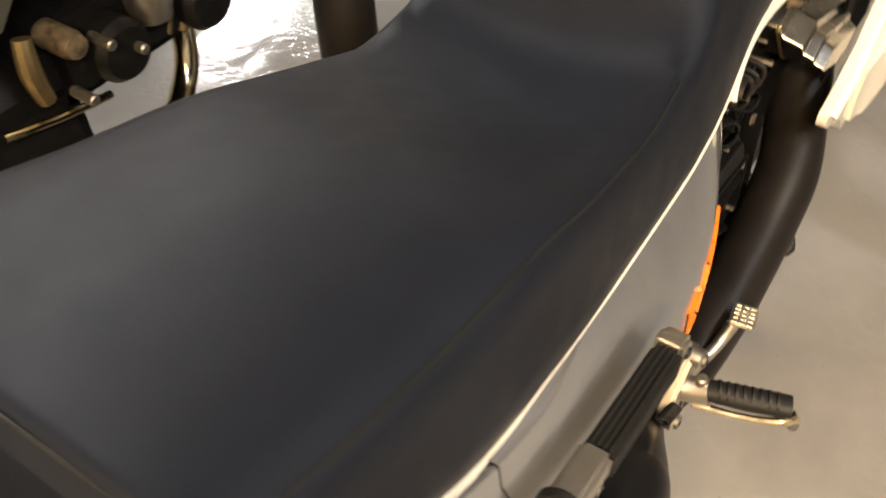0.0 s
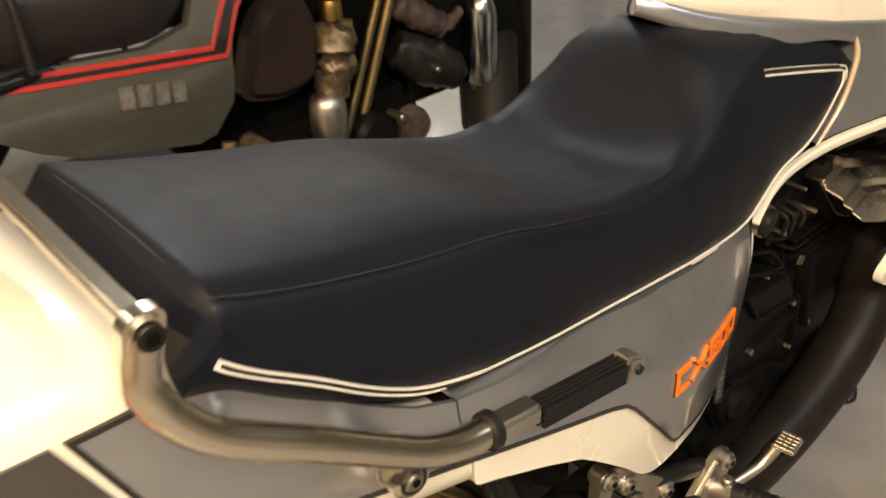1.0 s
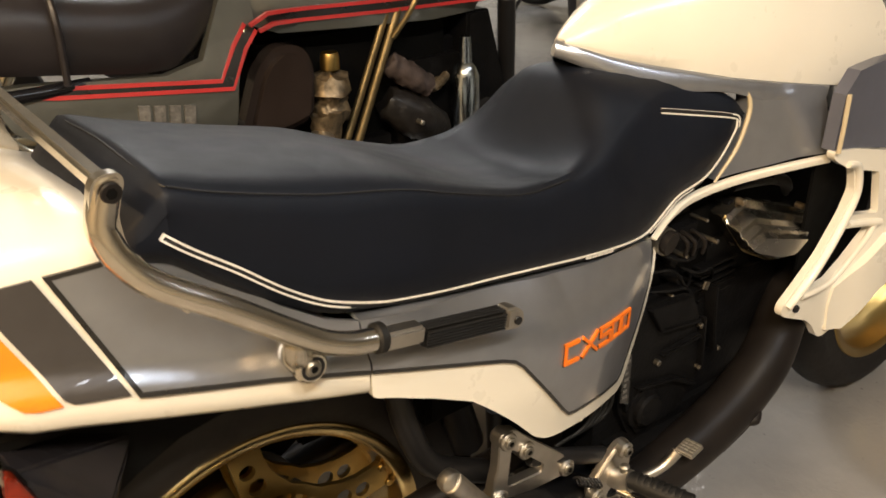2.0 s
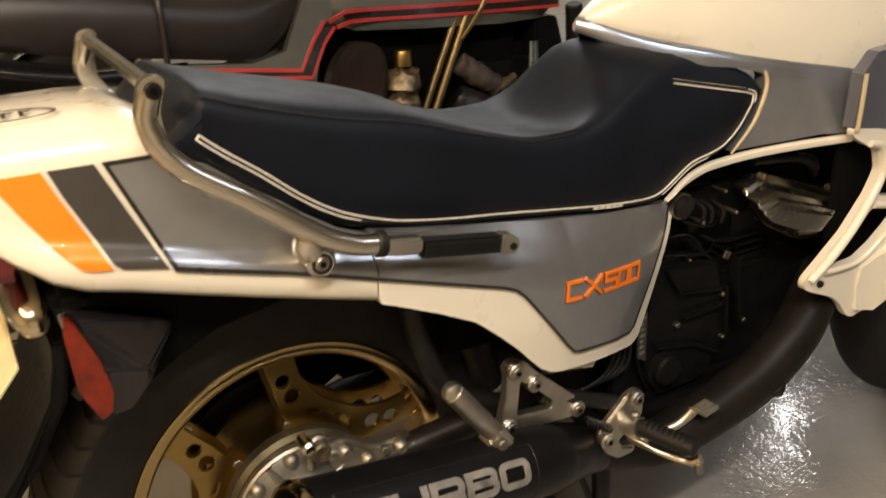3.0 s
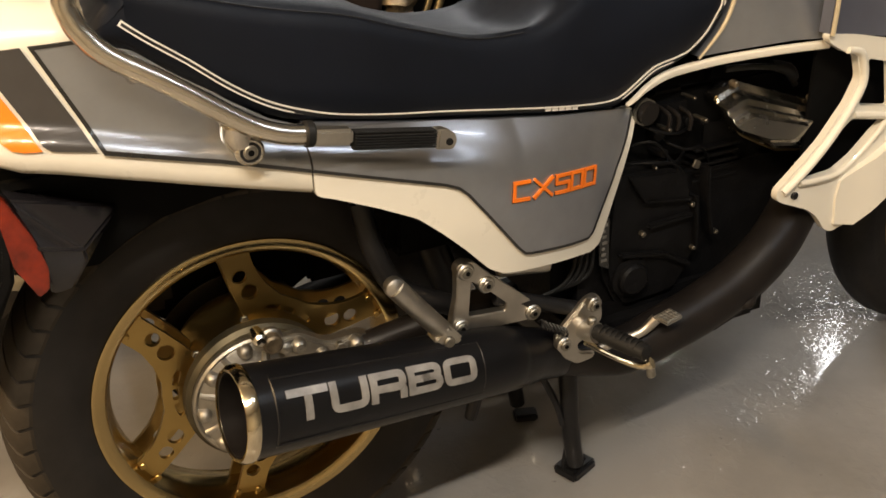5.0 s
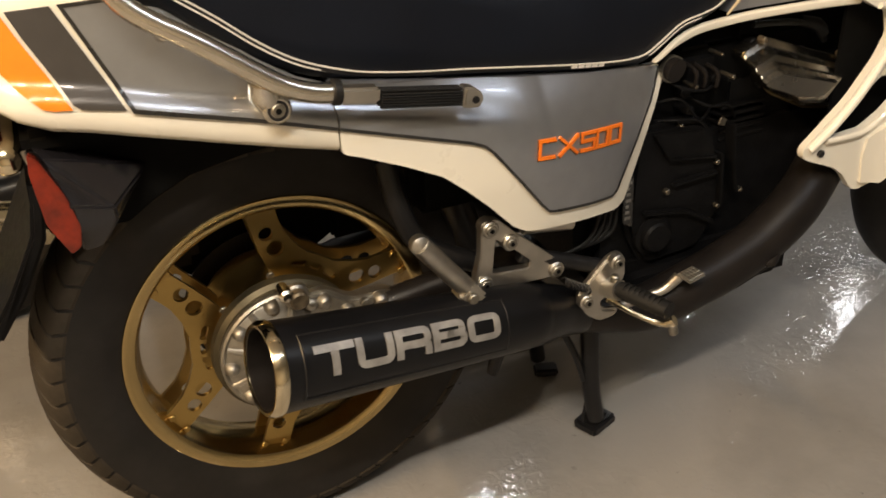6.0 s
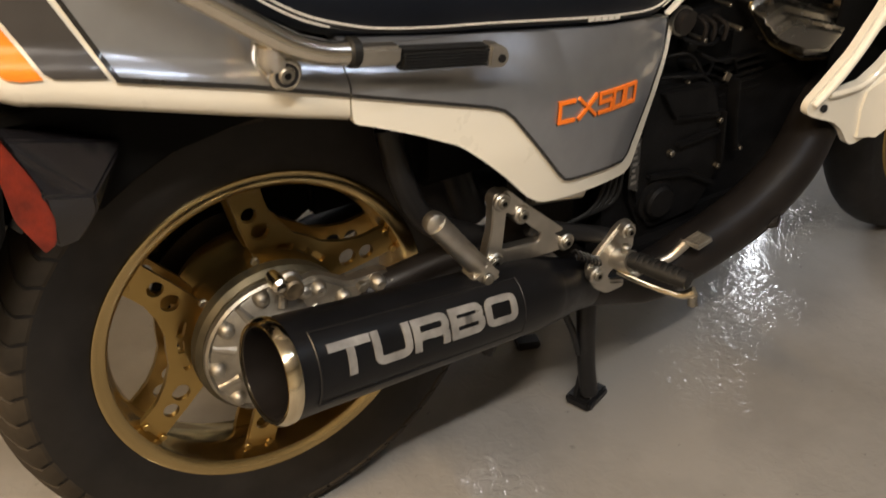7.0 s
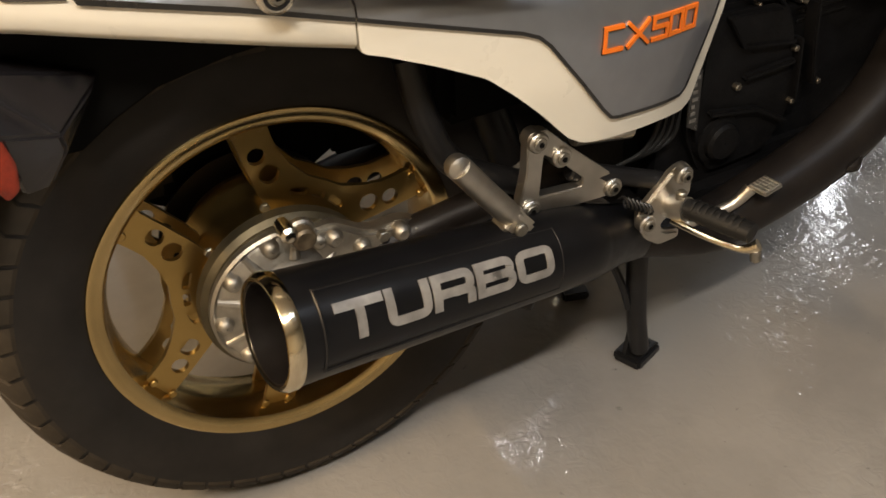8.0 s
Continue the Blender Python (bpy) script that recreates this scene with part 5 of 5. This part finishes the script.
for x, z, y, r in ((0.6016, 0.4575, -0.131, 0.0075), (0.6941, 0.4865, -0.131, 0.0065), (0.7033, 0.4092, -0.131, 0.0065), (0.747, 0.427, -0.131, 0.0062), (0.6409, 0.6166, -0.128, 0.0055), (0.7088, 0.6194, -0.128, 0.0055), (0.690, 0.655, -0.120, 0.004), (0.622, 0.560, -0.126, 0.004)):
    part("bolt", rod((x, y + 0.03, z), (x, y - 0.002, z), r * 0.68, 6, 0.0012), DULLBOLT, engine)
part("tag", box((0.691, -0.129, 0.545), (0.704, -0.125, 0.558), 0.001, None, 1), DULLBOLT, engine, "dull tan square tag").matrix_basis = pose(0.6975, -0.127, 0.5515, 0, 25, 0) @ pose(-0.6975, 0.127, -0.5515)
part("intake_hose", tube([(0.590, -0.06, 0.655), (0.598, -0.105, 0.652), (0.602, -0.130, 0.648)], 0.0175, 18, 4), BURNT, engine, "ribbed rubber intake hose")
part("hose_clamp", lathe([(0.0175, -0.124), (0.0198, -0.124), (0.0198, -0.117), (0.0175, -0.117)], (0.599, 0, 0.650), "y", 26), BOLT, engine, "steel hose clamp")
for k, x in enumerate((0.636, 0.653, 0.676)):
    part("carburettor_rib", tube([(x, -0.100, 0.648 - k * 0.004), (x + 0.002, -0.128, 0.640 - k * 0.004), (x + 0.003, -0.126, 0.618 - k * 0.004)], 0.0032, 8, 4), BURNT, engine)
clutter = random.Random(11)
for k in range(9):
    x, z = clutter.uniform(0.61, 0.76), clutter.uniform(0.55, 0.66)
    y, r = clutter.uniform(-0.125, -0.108), clutter.uniform(0.004, 0.011)
    part("fitting", rod((x, y + 0.05, z), (x + clutter.uniform(-0.004, 0.004), y, z + clutter.uniform(-0.004, 0.004)), r, 10, 0.0015), ENGINE, engine)
for k in range(4):
    x, z = clutter.uniform(0.58, 0.64), clutter.uniform(0.56, 0.66)
    part("cable", tube([(x, -0.10, z), (x + 0.03, -0.126, z + clutter.uniform(-0.02, 0.01)), (x + 0.07, -0.124, z - clutter.uniform(0.0, 0.04)), (x + 0.11, -0.10, z - clutter.uniform(0.02, 0.08))], clutter.uniform(0.0018, 0.0038), 8, 5), ENGINE, engine, "thin black cable")
part("data_plate", slab([(0.5160, 0.5100), (0.5330, 0.5030), (0.5350, 0.4180), (0.5180, 0.4280)], -0.1365, -0.134), PINSTRIPE, engine, "small black printed plate")
for k in range(7):
    part("print_bar", box((0.5205 + k * 0.0002, -0.1374, 0.4330 + k * 0.0098), (0.5300 - (k % 3) * 0.002, -0.1362, 0.4375 + k * 0.0098), 0), BADGEGREY, engine)
for k in range(4):
    part("cable", tube([(0.485 + k * 0.010, -0.11, 0.50), (0.484 + k * 0.010, -0.124, 0.45), (0.465 + k * 0.012, -0.122, 0.405), (0.42, -0.11, 0.385)], 0.0030, 8, 5), GRIP, engine, "bundled black cable")
part("brace_tube", rod((0.34, -0.14, 0.472), (0.42, -0.15, 0.464), 0.012, 12, 0.003), ALLOY, bike, "alloy cross tube end")
# frame tubes, and near-black boxes that put shade behind the side cover
part("frame_tube", tube([(0.16, -0.10, 0.60), (0.17, -0.115, 0.53), (0.20, -0.12, 0.47), (0.28, -0.12, 0.42)], 0.016, 12, 5), SATIN, bike, "black steel frame tube")
part("frame_tube", tube([(-0.10, -0.11, 0.74), (0.15, -0.12, 0.68), (0.45, -0.11, 0.66), (0.62, -0.08, 0.70)], 0.015, 12, 5), SATIN, bike)
part("frame_tube", tube([(-0.10, 0.11, 0.74), (0.15, 0.12, 0.68), (0.45, 0.11, 0.66), (0.62, 0.08, 0.70)], 0.015, 12, 5), SATIN, bike)
part("battery_box", box((0.20, -0.10, 0.50), (0.46, 0.10, 0.70), 0.015), DARK, bike, "near-black box for the shade behind the side cover")
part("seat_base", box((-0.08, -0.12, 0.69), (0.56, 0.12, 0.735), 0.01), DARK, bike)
# Added sheet that blocks the bright floor in the gap beyond the frame.
part("inner_guard", box((0.13, 0.085, 0.40), (0.42, 0.105, 0.66), 0.006), DARK, bike, "near-black sheet added to close gaps on the far side")
part("shock", tube([(0.30, -0.06, 0.42), (0.24, -0.06, 0.60)], 0.025, 12, 2), SATIN, bike)

# front wheel, fork and far fairing
front = part("front_wheel", rim((1.495, 0, 0.317), 0.232), GOLD, bike, "gold alloy front wheel")
part("tyre", tyre((1.495, 0, 0.317), 0.228, 0.317, 0.052), RUBBER, front, "black rubber front tyre")
guard_rings = []
for k in range(16):
    a = radians(30 + k * 8)
    ring = [(0.335, -0.07), (0.345, -0.06), (0.350, 0), (0.345, 0.06), (0.335, 0.07), (0.332, 0.06), (0.338, 0), (0.332, -0.06)]
    guard_rings.append([(1.495 + r * math.cos(a), y, 0.317 + r * math.sin(a)) for r, y in ring])
part("front_mudguard", loft(guard_rings), WHITE, bike, "white front mudguard")
for s_ in (-1, 1):
    part("fork_leg", rod((1.495, s_ * 0.10, 0.32), (1.24, s_ * 0.10, 0.86), 0.026, 16, 0.004), SATIN, bike, "black fork leg")


def roughen(bm, size):
    """Lumpy, grimy surface."""
    rng = random.Random(5)
    for v in bm.verts:
        v.co += Vector((rng.uniform(-1, 1), rng.uniform(-1, 1), rng.uniform(-1, 1))) * size
    return bm


# ---- the grey motorcycle parked beside it; local y = 0 is its middle line ----
def parked_bike(place):
    root = tagged(new("motorcycle"), "grey motorcycle with red and black stripes and dark seat", "motorcycle", "motorcycles parked behind")

    def flank(x, z):
        return -0.225 + max(0, z - 0.74) * 0.25 + max(0, 0.70 - z) * 0.2 + max(0, x - 0.30) * 0.05

    def tank_flank(x, z):
        return -0.190 + max(0, z - 0.86) * 0.5 + max(0, 0.42 - x) * -0.10

    st = [(-0.34, 0.90, 0.925, 0.10), (-0.30, 0.872, 0.955, 0.13), (-0.20, 0.853, 0.972, 0.15), (-0.05, 0.828, 0.962, 0.155), (0.05, 0.814, 0.945, 0.155), (0.12, 0.804, 0.930, 0.155), (0.20, 0.793, 0.922, 0.15), (0.26, 0.797, 0.925, 0.14), (0.31, 0.83, 0.94, 0.12), (0.345, 0.88, 0.945, 0.10)]
    pts = [catmull([(p[0], p[k], 0) for p in st], 3) for k in (1, 2, 3)]
    rings = []
    for lo, hi, w in zip(*pts):
        x, z0, z1, hw = lo.x, lo.y, hi.y, w.y
        h = z1 - z0
        half = [(hw + 0.055, z0), (hw + 0.066, z0 + h * 0.15), (hw + 0.066, z0 + h * 0.55), (hw + 0.05, z0 + h * 0.82), (hw + 0.02, z0 + h * 0.96), (hw * 0.5, z1)]
        rings.append([(x, -y, z) for y, z in half] + [(x, y, z) for y, z in reversed(half)])
    seat2 = part("seat", loft(rings), BROWNVINYL, root, "dark brown vinyl dual seat", 1.0)
    part("seat_strap", tube([(0.06, -0.226, 0.80), (0.06, -0.224, 0.90), (0.06, -0.18, 0.944), (0.06, 0.0, 0.952), (0.06, 0.2, 0.93)], 0.006, 8, 5), BROWNVINYL, seat2)
    cov = part("side_cover", skin([(-0.06, 0.805), (0.0, 0.805), (0.22, 0.785), (0.29, 0.80), (0.34, 0.89), (0.40, 0.90), (0.40, 0.845), (0.365, 0.80), (0.345, 0.745), (0.335, 0.67), (0.30, 0.625), (0.27, 0.618), (0.10, 0.660), (0.04, 0.69), (-0.03, 0.74)], flank, 0, 0.02, 0.03), GREYPAINT, root, "grey side cover with a red-edged black stripe")
    low = [(0.02, 0.785), (0.05, 0.780), (0.335, 0.746), (0.372, 0.806), (0.40, 0.835), (0.43, 0.842), (0.68, 0.832), (0.95, 0.826)]
    up = [(0.02, 0.799), (0.05, 0.794), (0.316, 0.762), (0.350, 0.814), (0.380, 0.848), (0.42, 0.862), (0.68, 0.852), (0.95, 0.846)]

    def both(x, z):
        return flank(x, z) if x < 0.40 else tank_flank(x, z) - 0.03 * max(0, 1 - (x - 0.40) / 0.1)

    part("stripe_field", skin(low[:5] + up[:5][::-1], flank, 0.002, 0.003, 0.05), PINSTRIPE, cov, "black stripe field")
    for line in (low, up):
        part("stripe", skin(outline_strip(line[:5], 0.0033), flank, 0.003, 0.003, 0.05), REDLINE, cov, "red edge stripe")
    for k in range(4):
        x, z = 0.163 + k * 0.026, 0.7475 - k * 0.0045
        part("badge_bar", skin([(x, z), (x + 0.019, z - 0.003), (x + 0.016, z - 0.035), (x - 0.003, z - 0.032)], flank, 0.003, 0.004), BADGEGREY, cov, "dull pale badge mark")
    # tank
    st = [(0.33, 0.13, 0.87, 0.95), (0.37, 0.17, 0.85, 0.985), (0.45, 0.188, 0.82, 1.02), (0.60, 0.19, 0.81, 1.045), (0.80, 0.19, 0.80, 1.05), (0.92, 0.17, 0.80, 1.03), (0.99, 0.12, 0.82, 0.98)]
    rings = []
    for x, w, lo, hi in st:
        h = hi - lo
        half = [(w * 0.85, lo - 0.004), (w, lo), (w + 0.002, lo + h * 0.2), (w * 0.97, lo + h * 0.4), (w * 0.86, lo + h * 0.7), (w * 0.6, lo + h * 0.93)]
        rings.append([(x, -y, z) for y, z in half] + [(x, 0, hi)] + [(x, y, z) for y, z in reversed(half)])
    tk = part("fuel_tank", loft(rings), GREYPAINT, root, "grey fuel tank with a red-edged black stripe", 0.9)
    part("stripe_field", skin(low[5:] + up[5:][::-1], lambda x, z: -0.1925, 0.001, 0.01, 0.05), PINSTRIPE, tk, "black stripe field")
    for line in (low, up):
        part("stripe", skin(outline_strip(line[4:], 0.0033), lambda x, z: -0.1935 - 0.02 * max(0, 1 - (x - 0.40) / 0.08), 0.002, 0.008, 0.05), REDLINE, tk, "red edge stripe")
    # engine bay
    eng = part("engine", box((0.34, -0.19, 0.452), (0.735, 0.19, 0.57), 0.03), ENGINE, root, "black six-cylinder engine with alloy covers")
    # Near-black fill for the shade behind carburettors and plug caps.
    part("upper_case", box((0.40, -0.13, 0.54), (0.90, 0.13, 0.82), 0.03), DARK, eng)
    part("sump", box((0.40, 0.0, 0.38), (0.62, 0.16, 0.46), 0.02), ENGINE, eng)
    part("air_box", slab(rounded([(0.36, 0.65), (0.40, 0.76), (0.44, 0.80), (0.50, 0.79), (0.52, 0.74), (0.51, 0.65), (0.44, 0.63)], 0.025, 4), -0.20, -0.14, (), 0.015), BROWNGLOSS, eng, "dark rounded air box cover")
    part("carburettor", roughen(lathe([(0.001, -0.04), (0.020, -0.042), (0.032, -0.04), (0.037, -0.02), (0.033, -0.01), (0.029, 0.0), (0.034, 0.01), (0.040, 0.02), (0.039, 0.035), (0.032, 0.05), (0.001, 0.06)], (0.552, -0.180, 0.675), "z", 20), 0.006), GRIMY, eng, "stained alloy carburettor")
    part("carburettor_cap", lathe([(0.001, 0.02), (0.016, 0.02), (0.019, 0.012), (0.019, -0.012), (0.001, -0.012)], (0.556, -0.180, 0.748), "z", 16), GOLD, eng, "brass cap")
    part("float_bowl", roughen(lathe([(0.001, -0.03), (0.018, -0.032), (0.026, -0.03), (0.03, -0.01), (0.03, 0.005), (0.03, 0.02), (0.001, 0.02)], (0.540, -0.180, 0.632), "z", 16), 0.003), GRIMY, eng)
    part("starter_can", lathe([(0.001, 0.052), (0.014, 0.050), (0.026, 0.042), (0.032, 0.028), (0.033, -0.02), (0.028, -0.045), (0.001, -0.048)], (0.515, -0.195, 0.572), "z", 28), ALLOY, eng, "stained silver can with a domed top")
    for dx, r, z, y, m_ in ((0.44, 0.045, 0.52, -0.195, ENGINE), (0.60, 0.045, 0.512, -0.19, ENGINE), (0.69, 0.034, 0.505, -0.19, DUSTY), (0.375, 0.020, 0.565, -0.19, GRIMY)):
        part("round_cover", lathe([(0.001, -0.035), (r * 0.8, -0.033), (r, -0.02), (r, 0.03), (0.001, 0.03)], (dx, y, z), "y", 28), m_, eng)
    for dx, z in ((0.41, 0.555), (0.455, 0.523), (0.64, 0.545), (0.36, 0.50)):
        part("bolt", rod((dx, -0.20, z), (dx, -0.245, z), 0.008, 8, 0.002), BOLT, eng)
    part("plug_cap", roughen(tube([(0.690, -0.180, 0.728), (0.735, -0.188, 0.695), (0.785, -0.185, 0.664)], [0.022, 0.027, 0.022], 14, 6), 0.004), DUSTY, eng, "grimy pinkish plug cap")
    part("plug_lead", roughen(tube([(0.780, -0.190, 0.662), (0.805, -0.192, 0.666), (0.835, -0.185, 0.678)], [0.010, 0.013, 0.009], 10, 4), 0.002), GRIMY, eng, "pale grimy connector")
    part("plug_cap", roughen(tube([(0.690, -0.165, 0.645), (0.75, -0.180, 0.605), (0.825, -0.165, 0.560)], [0.030, 0.046, 0.034], 16, 6), 0.005), OILY, eng, "black oily plug cap")
    part("bolt", rod((0.735, -0.215, 0.605), (0.735, -0.236, 0.605), 0.006, 8, 0.002), BOLT, eng)
    part("cylinder_block", box((0.70, -0.15, 0.50), (0.935, 0.15, 0.74), 0.03), ENGINE, eng)
    part("gearbox", box((0.10, -0.19, 0.34), (0.385, 0.19, 0.50), 0.03), ENGINE, eng)
    part("kick_lever", tube([(0.322, -0.20, 0.60), (0.314, -0.205, 0.555), (0.322, -0.20, 0.51)], [0.012, 0.015, 0.013], 10, 4), TAN, eng, "dull tan lever")
    part("foot_peg", rod((0.30, -0.18, 0.36), (0.32, -0.32, 0.36), 0.014, 12, 0.004), GRIP, root, "black rubber foot peg")
    part("brake_lever", tube([(0.25, -0.20, 0.495), (0.33, -0.20, 0.475), (0.41, -0.20, 0.462)], 0.006, 10, 5), CHROME, root, "chrome brake lever")
    part("frame_tube", rod((0.714, -0.187, 0.835), (0.562, -0.187, 0.475), 0.0090, 12, 0.002), TAN, root, "brass-coloured frame strut")
    part("frame_tube", rod((0.690, -0.184, 0.835), (0.536, -0.184, 0.482), 0.0075, 12, 0.002), TAN, root)
    part("control_cable", tube([(0.690, -0.200, 0.780), (0.710, -0.215, 0.815), (0.730, -0.225, 0.855), (0.775, -0.215, 0.940), (0.82, -0.16, 1.03)], 0.0055, 10, 5), TAN, root, "pale cable over the tank")
    part("exhaust_pipe", tube([(0.66, -0.05, 0.44), (0.64, -0.08, 0.38), (0.60, -0.10, 0.32), (0.50, -0.14, 0.29), (0.2, -0.18, 0.27), (-0.1, -0.24, 0.28), (-0.55, -0.26, 0.36)], [0.02, 0.02, 0.02, 0.025, 0.03, 0.045, 0.045], 16, 6), CHROME, root, "chrome exhaust pipe")
    # wheels
    rw = part("rear_wheel", lathe([(0.225, -0.045), (0.228, -0.038), (0.205, -0.02), (0.205, 0.02), (0.228, 0.038), (0.225, 0.045), (0.195, 0.02), (0.195, -0.02)], (-0.48, 0, 0.325), "y", 64), ALLOY, root, "black-tyred rear wheel")
    part("tyre", lathe([(0.215, -0.04), (0.24, -0.062), (0.28, -0.066), (0.305, -0.055), (0.32, -0.03), (0.325, 0), (0.32, 0.03), (0.305, 0.055), (0.28, 0.066), (0.24, 0.062), (0.215, 0.04)], (-0.48, 0, 0.325), "y", 72), RUBBER, rw)
    part("hub", lathe([(0.001, -0.07), (0.07, -0.06), (0.09, -0.03), (0.09, 0.03), (0.07, 0.06), (0.001, 0.07)], (-0.48, 0, 0.325), "y", 32), ALLOY, rw)
    for k in range(5):
        a = radians(72 * k + 20)
        part("spoke", rod((-0.48 + 0.07 * math.cos(a), 0, 0.325 + 0.07 * math.sin(a)), (-0.48 + 0.205 * math.cos(a), 0, 0.325 + 0.205 * math.sin(a)), 0.018, 10), ALLOY, rw)
    guard2 = []
    for k in range(14):
        a = radians(45 + k * 9)
        ring = [(0.345, -0.08), (0.36, -0.06), (0.366, 0), (0.36, 0.06), (0.345, 0.08), (0.35, 0.05), (0.355, 0), (0.35, -0.05)]
        guard2.append([(-0.48 + r * math.cos(a), y, 0.325 + r * math.sin(a)) for r, y in ring])
    part("rear_mudguard", loft(guard2), PLASTIC, root, "black rear mudguard")
    part("grab_rail", tube([(0.10, -0.20, 0.79), (-0.10, -0.225, 0.80), (-0.32, -0.20, 0.85), (-0.42, -0.10, 0.88), (-0.42, 0.10, 0.88), (-0.32, 0.20, 0.85), (0.10, 0.20, 0.79)], 0.011, 12, 6), PLASTIC, root, "black grab rail under the seat")
    part("shock_absorber", rod((-0.42, -0.16, 0.36), (-0.22, -0.17, 0.74), 0.026, 14, 0.004), CHROME, root, "chrome shock absorber")
    part("tail_panel", skin([(-0.05, 0.80), (-0.06, 0.74), (-0.20, 0.76), (-0.42, 0.82), (-0.40, 0.86), (-0.2, 0.835)], lambda x, z: -0.19, 0, 0.04, 0.05), PLASTIC, root, "black tail panel")
    swing = part("swing_arm", rod((-0.48, -0.12, 0.325), (0.30, -0.14, 0.40), 0.026, 14, 0.004), SATIN, root, "black swing arm")
    front_w = part("front_wheel", lathe([(0.235, -0.035), (0.238, -0.028), (0.22, -0.015), (0.22, 0.015), (0.238, 0.028), (0.235, 0.035), (0.21, 0.015), (0.21, -0.015)], (0, 0, 0), "y", 64), SATIN, root, "front wheel turned on its lock")
    front_w.matrix_basis = pose(1.055, -0.045, 0.325, 0, 0, 45)
    part("tyre", lathe([(0.225, -0.03), (0.25, -0.046), (0.285, -0.05), (0.305, -0.04), (0.32, -0.02), (0.325, 0), (0.32, 0.02), (0.305, 0.04), (0.285, 0.05), (0.25, 0.046), (0.225, 0.03)], (0, 0, 0), "y", 72), RUBBER, front_w)
    for s_ in (-1, 1):
        part("fork_leg", rod((0.0, s_ * 0.060, 0.0), (-0.14, s_ * 0.060, 0.50), 0.020, 14, 0.004), SATIN, front_w, "black fork leg")
    part("cowl_wedge", slab(rounded([(0.905, 0.80), (0.965, 0.80), (1.036, 0.56), (1.022, 0.42), (0.93, 0.43), (0.90, 0.52)], 0.01, 3), -0.17, -0.09, (), 0.006), ENGINE, root, "black mud shield")
    can = part("damper_can", lathe([(0.001, 0.115), (0.012, 0.115), (0.015, 0.06), (0.024, 0.05), (0.031, 0.03), (0.032, -0.09), (0.027, -0.112), (0.016, -0.122), (0.001, -0.124)], (0.882, -0.190, 0.640), "z", 24), BLUEALLOY, root, "bluish polished damper canister")
    part("boot", lathe([(0.001, 0.018), (0.020, 0.016), (0.026, 0.004), (0.018, -0.010), (0.001, -0.012)], (0.884, -0.186, 0.512), "z", 18), TAN, can, "brownish rubber boot")
    part("side_stand", rod((0.30, 0.15, 0.30), (0.34, 0.30, 0.01), 0.012, 10, 0.003), SATIN, root)
    root.matrix_basis = place
    return root


grey_bike = parked_bike(pose(0, 0.85, 0))
second = copy_thing(grey_bike, pose(0.55, 2.15, 0, 0, 0, 8))
tagged(second, "another grey motorcycle standing in the row behind")
third = copy_thing(grey_bike, pose(3.42, 2.85, 0, 0, 0, 60))
tagged(third, "dark motorcycle parked far back with an orange reflector")
part("number_plate", box((-0.004, -0.13, -0.055), (0.004, 0.13, 0.055), 0.002), PIPING, second, "pale number plate").matrix_basis = pose(-0.45, -0.35, 0.93, 0, 0, 80)
part("reflector", box((-0.005, -0.02, -0.05), (0.005, 0.02, 0.05), 0.003), BADGE, third, "orange reflector").matrix_basis = pose(-0.80, -0.10, 0.45)
